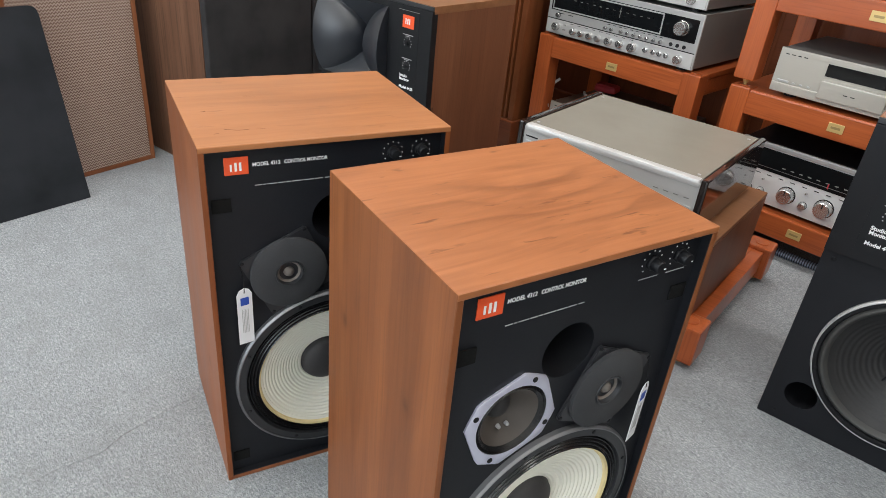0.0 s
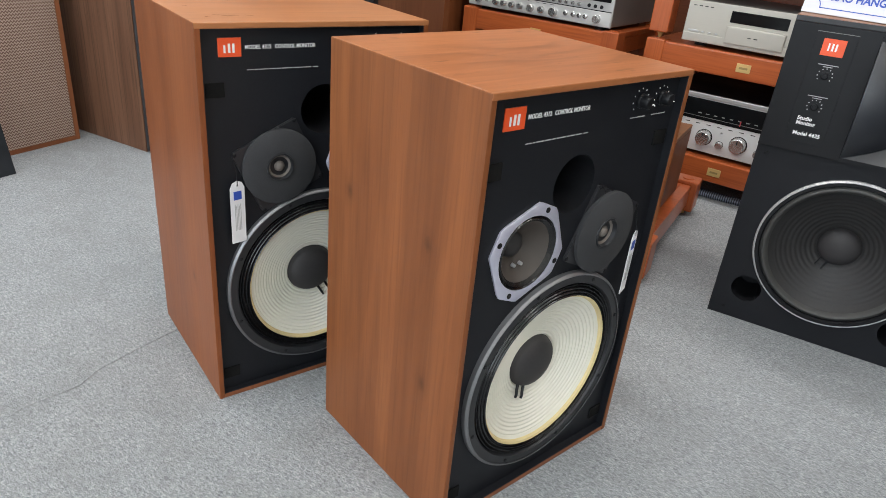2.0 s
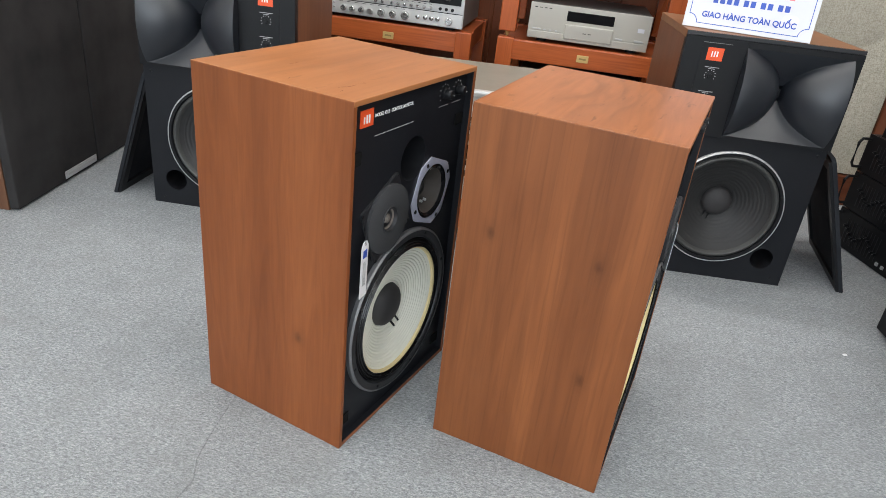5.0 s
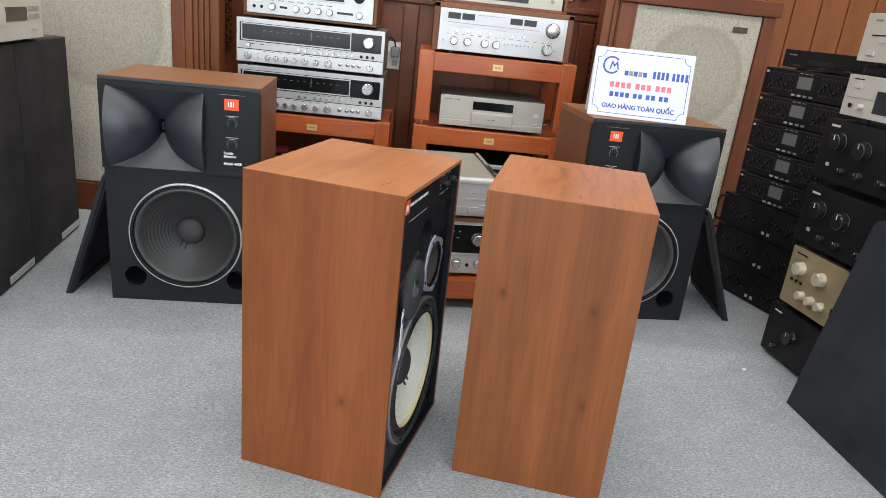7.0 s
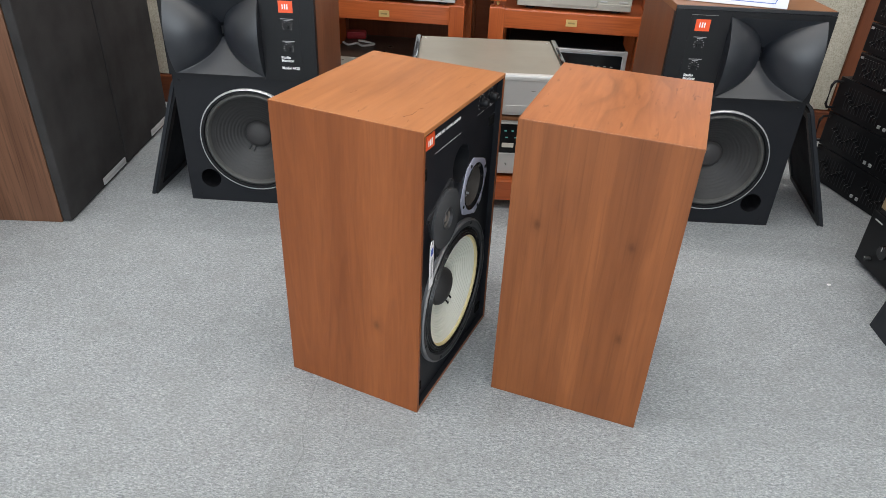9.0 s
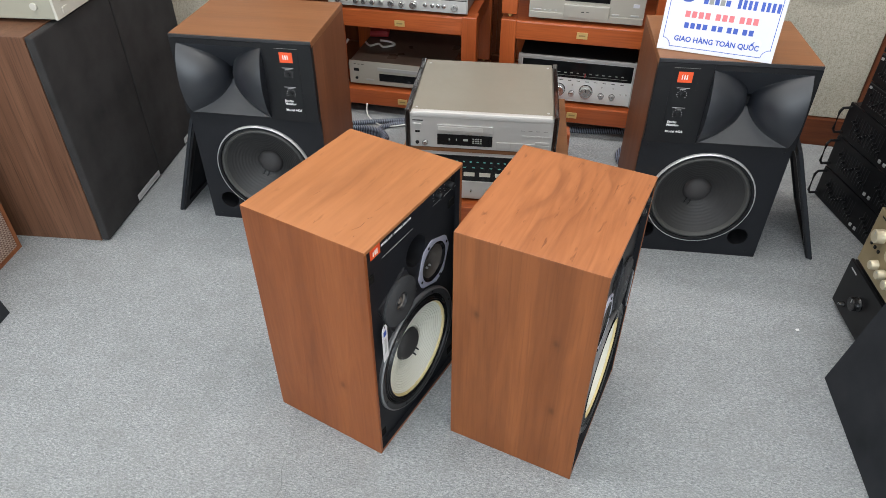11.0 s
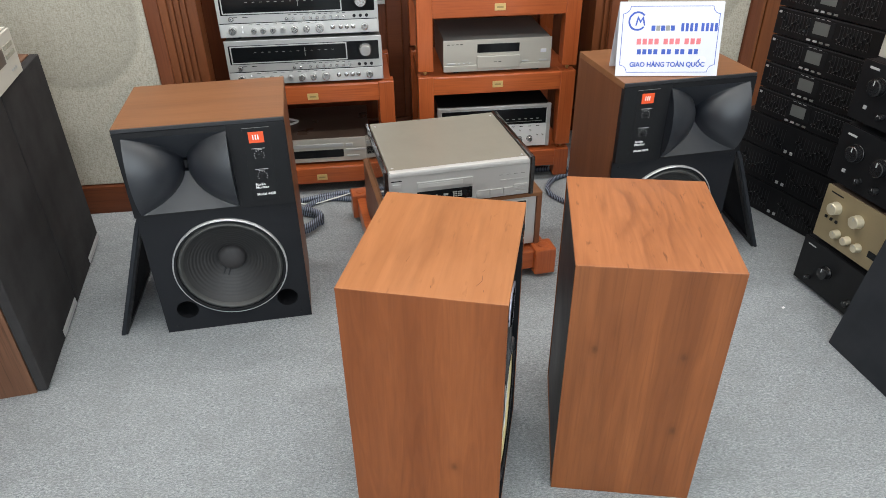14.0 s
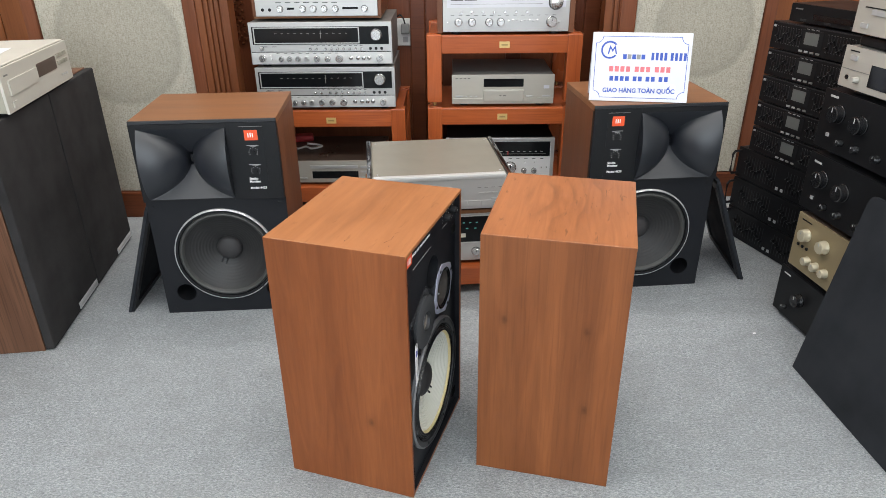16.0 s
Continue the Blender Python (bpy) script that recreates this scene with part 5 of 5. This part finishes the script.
def equaliser(z, h, label):
    w = 0.400
    ob = deck("graphic_equaliser", EX, EY, z, ET, w, 0.24, h, GEAR_BLACK, GEAR_BLACK, label, "equaliser", foot=0.004, group="stacked equalisers")
    part("top_edge", box(0.004, w - 0.004, -0.002, 0.0005, h - 0.004, h - 0.001), FRAME_GREY, ob)
    part("display", box(0.150, 0.207, -0.002, 0.0004, h * 0.38, h * 0.80, 0.0006), DISPLAY_DIM, ob, "grey display window")
    part("display_bezel", box(0.135, 0.225, -0.0012, 0.0003, h * 0.28, h * 0.88), BLACK, ob)
    for side in (0.028, 0.245):
        for i in range(10):
            xx = side + 0.0115 * i
            part("slider_track", box(xx - 0.0008, xx + 0.0008, -0.0008, 0.0005, h * 0.22, h * 0.80), FRAME_GREY, ob)
            zz = h * (0.5 + 0.16 * math.sin(i * 1.3 + side * 40 + z * 20))
            part("slider", box(xx - 0.0038, xx + 0.0038, -0.008, -0.0008, zz - 0.003, zz + 0.003, 0.0006), BLACK, ob)
            part("slider_mark", box(xx - 0.0030, xx + 0.0030, -0.0084, -0.0079, zz - 0.0007, zz + 0.0007), MARK_DIM, ob)
        for zz in (0.25, 0.83):
            prints(ob, side - 0.004, side + 0.110, h * zz, 10, 0.35, 0.0018, MARK_DIM)
    for i in range(4):
        button(ob, 0.136 + 0.024 * i, 0.150 + 0.024 * i, h * 0.10, h * 0.17, SHADE_GREY if i > 1 else RIM, 0.003)
    button(ob, 0.008, 0.018, h * 0.80, h * 0.88, RIM, 0.003)
    prints(ob, 0.15, 0.21, h * 0.90, 3, 0.6, 0.0018, GREY_PRINT)
    return ob


z = 0.360
for i in range(5):
    equaliser(z, 0.0912, "black graphic equaliser with grey display in a stack")
    z += 0.0925


def rack_amp(z, h, label):
    x, y = east_point(EX, EY, ET, -0.045)
    w = 0.47
    ob = deck("rack_equaliser", x, y, z, ET, w, 0.26, h, GEAR_BLACK, GEAR_BLACK, label, "equaliser", foot=0.004, group="stacked equalisers")
    for xx in (0.012, w - 0.012):
        part("handle", tube([(xx, 0, h * 0.14), (xx, -0.028, h * 0.14), (xx, -0.036, h * 0.24), (xx, -0.036, h * 0.78), (xx, -0.028, h * 0.88), (xx, 0, h * 0.88)], 0.0045, n=8), BLACK, ob, "black bow handle", smooth=True)
    for side in (0.05, 0.255):
        for i in range(12):
            xx = side + 0.0135 * i
            part("slider_track", box(xx - 0.0008, xx + 0.0008, -0.0008, 0.0005, h * 0.18, h * 0.82), FRAME_GREY, ob)
            zz = h * (0.5 + 0.12 * math.sin(i * 0.9 + side * 30))
            part("slider", box(xx - 0.0035, xx + 0.0035, -0.010, -0.0008, zz - 0.004, zz + 0.004, 0.0008), BLACK, ob)
            part("slider_mark", box(xx - 0.0026, xx + 0.0026, -0.0104, -0.0099, zz - 0.0007, zz + 0.0007), MARK_DIM, ob)
    for j in range(2):
        button(ob, 0.212 + 0.024 * j, 0.223 + 0.024 * j, h * 0.16, h * 0.25, RIM, 0.003)


for z in (0.0, 0.120, 0.240):
    rack_amp(z, 0.119, "black rack equaliser with bow handles in a stack")

x, y = east_point(EX, EY, ET, 0.055, 0.01)
slim = deck("slim_tuner", x, y, 0.8225, ET, 0.36, 0.22, 0.062, GEAR_BLACK, GEAR_BLACK, "slim black tuner on the equaliser stack", "tuner", foot=0.006)
window(slim, 0.10, 0.30, 0.018, 0.036)
for i in range(3):
    button(slim, 0.05 + 0.10 * i, 0.075 + 0.10 * i, 0.010, 0.016, FRAME_GREY, 0.002)
prints(slim, 0.02, 0.06, 0.044, 1, 0.8, 0.004, SHADE_GREY)

AX, AY, AT = 0.584, 1.299, -82.0


def amplifier(u, z, h, front, case, label, knobs, name="integrated_amplifier", w=0.43, d=0.34, v=0.0):
    x, y = east_point(AX, AY, AT, u, v)
    ob = deck(name, x, y, z, AT, w, d, h, front, case, label, "amplifier", foot=0.014, group="stacked amplifiers")
    for kx, kz, r, mat in knobs:
        knob(ob, kx, kz, r, 0, 0.012 + r * 0.5, mat)
    return ob


amp = amplifier(0.0, 0.0, 0.165, GEAR_BLACK, GEAR_BLACK, "black amplifier at the foot of the stack", [(0.116, 0.097, 0.020, KNOB_BLACK), (0.22, 0.055, 0.011, KNOB_BLACK), (0.26, 0.055, 0.011, KNOB_BLACK), (0.34, 0.095, 0.024, KNOB_BLACK), (0.06, 0.045, 0.008, KNOB_BLACK)])
prints(amp, 0.02, 0.06, 0.145, 1, 0.8, 0.004, GREY_PRINT)
gold = amplifier(0.022, 0.170, 0.183, GOLD, GEAR_BROWN, "gold fronted amplifier with cream knobs", [(0.055, 0.128, 0.019, GOLD_KNOB), (0.138, 0.128, 0.019, GOLD_KNOB), (0.30, 0.120, 0.026, GOLD_KNOB), (0.085, 0.058, 0.013, GOLD_KNOB), (0.125, 0.058, 0.013, GOLD_KNOB), (0.165, 0.058, 0.013, GOLD_KNOB)], w=0.40)
prints(gold, 0.02, 0.07, 0.165, 1, 0.9, 0.004, GEAR_BLACK)
part("window", box(0.20, 0.36, -0.001, 0.0005, 0.05, 0.07), GLASS_BLACK, gold)
for i in range(3):
    button(gold, 0.025 + 0.02 * i, 0.033 + 0.02 * i, 0.085, 0.093, BLACK, 0.004)
for zz in (0.357, 0.545):
    a = amplifier(0.008, zz, 0.180 if zz < 0.5 else 0.174, GEAR_BLACK, GEAR_BLACK, "black amplifier with round black knobs in a stack", [(0.075, 0.118, 0.024, KNOB_BLACK), (0.165, 0.112, 0.024, KNOB_BLACK), (0.33, 0.11, 0.03, KNOB_BLACK), (0.11, 0.048, 0.010, KNOB_BLACK), (0.17, 0.048, 0.011, KNOB_BLACK), (0.25, 0.048, 0.011, KNOB_BLACK)])
    prints(a, 0.025, 0.06, 0.155, 1, 0.9, 0.006, GREY_PRINT)
    button(a, 0.045, 0.055, 0.05, 0.06, RIM, 0.004)
s = amplifier(0.045, 0.722, 0.118, SILVER_WARM, SHADE_GREY, "pale silver amplifier on the black amplifiers", [(0.07, 0.040, 0.008, SILVER_WARM), (0.27, 0.06, 0.022, SILVER_WARM)], name="silver_amplifier", w=0.32)
button(s, 0.03, 0.055, 0.085, 0.098, SILVER, 0.004)
part("jack", lathe([(0.006, 0), (0.006, 0.002), (0.0045, 0.0024), (0, 0.0012)], 0.03, 0, 0.040, 14), GEAR_BLACK, s)
window(s, 0.11, 0.22, 0.03, 0.085)
prints(s, 0.02, 0.07, 0.106, 1, 0.7, 0.003, GEAR_BLACK)
part("seam", box(0.004, 0.316, -0.0008, 0.0004, 0.060, 0.0615), SHADE_GREY, s)
x, y = east_point(AX, AY, AT, 0.05)
pad = root("folded_cloth", x, y, 0.8405, AT, "dark folded cloth between two silver units", "cloth")
part("cloth", box(0.01, 0.30, 0.02, 0.28, 0, 0.026, 0.008), GEAR_BLACK, pad)
s = deck("silver_disc_player", x, y, 0.867, AT, 0.31, 0.30, 0.125, SILVER_WARM, GEAR_BLACK, "pale silver disc player on top of the amplifiers", "disc player", foot=0.008)
part("tray", box(0.06, 0.25, -0.004, 0.0005, 0.055, 0.068, 0.001), SILVER, s, "closed disc tray")
part("slot", box(0.03, 0.28, -0.001, 0.0006, 0.070, 0.073), GEAR_BLACK, s)
button(s, 0.03, 0.055, 0.022, 0.034, SILVER, 0.004)
prints(s, 0.03, 0.06, 0.105, 1, 0.8, 0.005, SHADE_GREY)

# ---- beige deck on the floor loudspeaker, with a paper on it ----
bx, by = -1.632, 1.180
bd = deck("beige_player", bx, by, 0.677, 98.0, 0.478, 0.34, 0.127, BEIGE, BEIGE_SIDE, "beige disc player with a dark window and a paper on top", "disc player", foot=0.010)
part("lid", box(0.002, 0.476, 0.0085, 0.342, 0.1275, 0.1305, 0.001), BEIGE, bd)
window(bd, 0.226, 0.366, 0.060, 0.098, GEAR_BROWN)
part("tray", box(0.030, 0.218, -0.004, 0.0005, 0.052, 0.092, 0.001), BEIGE, bd, "closed disc tray")
for i in range(3):
    for j in range(2):
        button(bd, 0.380 + 0.026 * i, 0.402 + 0.026 * i, 0.066 + 0.022 * j, 0.078 + 0.022 * j, BEIGE_SIDE, 0.003)
    part("stud", lathe([(0.004, 0), (0.004, 0.003), (0, 0.003)], 0.395 + 0.018 * i, 0, 0.034, 12), SILVER, bd)
button(bd, 0.030, 0.055, 0.018, 0.036, BEIGE, 0.003)
prints(bd, 0.02, 0.05, 0.104, 1, 0.8, 0.004, SHADE_GREY)
for yy, zz in ((0.10, 0.085), (0.06, 0.045), (0.25, 0.085)):
    part("side_screw", tube([(0.004, yy, zz), (-0.001, yy, zz)], 0.010, n=18), BEIGE, bd)
px, py = east_point(bx, by, 98.0, 0.05, 0.075)
paper = root("paper_leaflet", px, py, 0.8078, 102.0, "white printed leaflet lying on the beige player", "paper")
part("page", box(0, 0.27, 0, 0.20, 0, 0.0012), TAG_PAPER, paper)
part("picture", sheet([(0.02, 0.06), (0.11, 0.035), (0.12, 0.13), (0.035, 0.15)], 0.0012, 0.0015), SHADE_GREY, paper)
part("print_line", sheet([(0.13, 0.05), (0.25, 0.045), (0.25, 0.052), (0.13, 0.057)], 0.0012, 0.0015), GEAR_BLACK, paper)
part("print_line", sheet([(0.13, 0.075), (0.21, 0.072), (0.21, 0.076), (0.13, 0.079)], 0.0012, 0.0015), SHADE_GREY, paper)

# ---- the sign on the horn monitor ----
sign = root("tent_sign", -0.031, 1.480, 0.6395, -8.5, "white tent sign with blue border and printed lines", "sign")
SW, SH, SL = 0.290, 0.200, 13.0
face = part("sign_face", box(0, SW, 0, 0.003, 0, SH, 0.0008), ACRYLIC, sign)
face.matrix_local = pose(0, 0, 0.001, -SL, 0, 0)
back = part("back_leaf", box(0, SW, 0, 0.003, 0, SH, 0.0008), ACRYLIC, sign)
back.matrix_local = pose(0, 2 * SH * math.sin(radians(SL)) + 0.003, 0.001, SL, 0, 0)


def sign_bar(name, x0, x1, z0, z1, mat):
    return part(name, box(x0, x1, -0.0004, 0.0004, z0, z1), mat, face)


b, c, t = 0.010, 0.020, 0.0016
for spec in ((b + c, SW - b - c, b, b + t), (b + c, SW - b - c, SH - b - t, SH - b), (b, b + t, b + c, SH - b - c), (SW - b - t, SW - b, b + c, SH - b - c)):
    sign_bar("border", *spec, BLUE)
for cx, cz, a0 in ((b, b, 0), (SW - b, b, 90), (SW - b, SH - b, 180), (b, SH - b, 270)):
    arc = []
    for rr in (c, c + t):
        row = [(cx + rr * math.cos(radians(a0 + 10 * i)), cz + rr * math.sin(radians(a0 + 10 * i))) for i in range(10)]
        arc += row if rr == c else row[::-1]
    part("border", prism(arc, -0.0004, 0.0004), BLUE, face)
ring = []
for rr in (0.026, 0.021):
    row = [(0.052 + rr * math.cos(radians(40 + 14 * i)), 0.150 + rr * math.sin(radians(40 + 14 * i))) for i in range(21)]
    ring += row if rr == 0.026 else row[::-1]
part("emblem", prism(ring, -0.0004, 0.0004), BLUE, face)
part("emblem", prism([(0.046, 0.138), (0.050, 0.138), (0.054, 0.154), (0.060, 0.144), (0.066, 0.154), (0.070, 0.138), (0.074, 0.138), (0.068, 0.164), (0.060, 0.152), (0.052, 0.164)], -0.0004, 0.0004), BLUE, face)
for i in range(5):
    sign_bar("name_bar", 0.092 + 0.0135 * i, 0.103 + 0.0135 * i, 0.124, 0.138, SHADE_GREY if i % 2 else BLUE)
for i in range(8):
    sign_bar("name_bar", 0.175 + 0.0125 * i + (0.006 if i > 3 else 0), 0.183 + 0.0125 * i + (0.006 if i > 3 else 0), 0.122, 0.144, BLUE)
for i in range(10):
    gap = 0.009 * (0 if i < 4 else 1 if i < 7 else 2)
    sign_bar("number_bar", 0.054 + 0.0166 * i + gap, 0.066 + 0.0166 * i + gap, 0.087, 0.103, SIGN_RED)
    gap = 0.007 * (0 if i < 4 else 1 if i < 6 else 2 if i < 8 else 3)
    sign_bar("number_bar", 0.057 + 0.0155 * i + gap, 0.068 + 0.0155 * i + gap, 0.060, 0.074, BLUE)
lettering("sign_print", "GIAO HÀNG TOÀN QUỐC", 0.0185, SW / 2, -0.0006, 0.026, BLUE, face, 0.0005, 0.212, "CENTER")


# ---- cables on the carpet and small finds ----
def cable(points, r, label, material=None):
    """A thick sleeve laid through points, smoothed."""
    pts = [Vector(p) for p in points]
    fine = []
    for i in range(len(pts) - 1):
        p0, p1, p2, p3 = pts[max(i - 1, 0)], pts[i], pts[i + 1], pts[min(i + 2, len(pts) - 1)]
        for s in range(8):
            f = s / 8
            fine.append(0.5 * ((2 * p1) + (p2 - p0) * f + (2 * p0 - 5 * p1 + 4 * p2 - p3) * f * f + (3 * p1 - p0 - 3 * p2 + p3) * f ** 3))
    fine.append(pts[-1])
    return tagged(part("speaker_cable", tube(fine, r, n=10), material or BRAID, None, smooth=True), label, "cable", "cables")


def coil(cx, cy, r, turns, z=0.010, start=0.0, sweep=1.0):
    return [(cx + (r + 0.008 * math.sin(3 * a)) * math.cos(start + sweep * a), cy + 0.85 * r * math.sin(start + sweep * a), z + 0.016 * (a / (2 * math.pi))) for a in (2 * math.pi * turns * i / (turns * 12) for i in range(int(turns * 12) + 1))]


cable(coil(-1.045, 1.86, 0.100, 2) + [(-1.0, 1.99, 0.012), (-0.92, 2.05, 0.011), (-0.80, 2.03, 0.011), (-0.70, 2.06, 0.011)], 0.011, "thick blue and black braided cable coiled on the carpet")
cable([(-1.25, 1.99, 0.011), (-1.15, 2.00, 0.011), (-1.0, 2.055, 0.011), (-0.88, 2.085, 0.012), (-0.72, 2.09, 0.011), (-0.64, 2.16, 0.011)], 0.010, "blue and black braided cable lying before the rack")
cable([(-0.50, 2.15, 0.011), (-0.35, 2.155, 0.011), (-0.18, 2.16, 0.011), (-0.02, 2.19, 0.011), (0.10, 2.17, 0.011)], 0.012, "blue and black braided cable lying along the rack")
cable([(0.13, 2.10, 0.010), (0.06, 2.12, 0.010), (-0.01, 2.08, 0.010), (-0.045, 2.01, 0.010), (-0.04, 1.95, 0.010), (0.0, 1.89, 0.010), (0.06, 1.87, 0.010)], 0.010, "blue and black braided cable in a loop")
cable([(-1.10, 2.13, 0.06), (-1.08, 2.07, 0.02), (-1.0, 2.02, 0.006), (-0.90, 2.03, 0.02), (-0.82, 2.05, 0.03), (-0.74, 2.08, 0.012)], 0.0026, "thin white cable on the carpet", SOCKET_WHITE)
cable([(-1.19, 2.20, 0.29), (-1.205, 2.14, 0.25), (-1.19, 2.15, 0.20), (-1.205, 2.18, 0.15), (-1.19, 2.16, 0.128)], 0.005, "thin white cable hanging in the rack", SOCKET_WHITE)
lint = root("lint", 0.466, 1.148, 0, 20, "small white scrap of paper on the carpet", "lint")
part("scrap", box(0, 0.009, 0, 0.006, 0, 0.003, 0.001), WHITE, lint)
pouch = root("red_pouch", -1.165, 2.40, 0.2245, 12, "small dark red pouch on the silver disc player", "pouch")
part("pouch_body", box(0, 0.085, 0, 0.06, 0, 0.026, 0.010, segments=3), RED_PRINT, pouch, smooth=True)
part("flap", box(0.006, 0.079, -0.003, 0.045, 0.0262, 0.030, 0.002), RED_PRINT, pouch)
cable([(-1.16, 2.33, 0.230), (-1.13, 2.30, 0.229), (-1.10, 2.32, 0.232), (-1.07, 2.30, 0.229), (-1.03, 2.33, 0.230), (-1.06, 2.36, 0.229), (-1.10, 2.35, 0.236)], 0.0045, "thin white cable bundled on the disc player", SOCKET_WHITE)
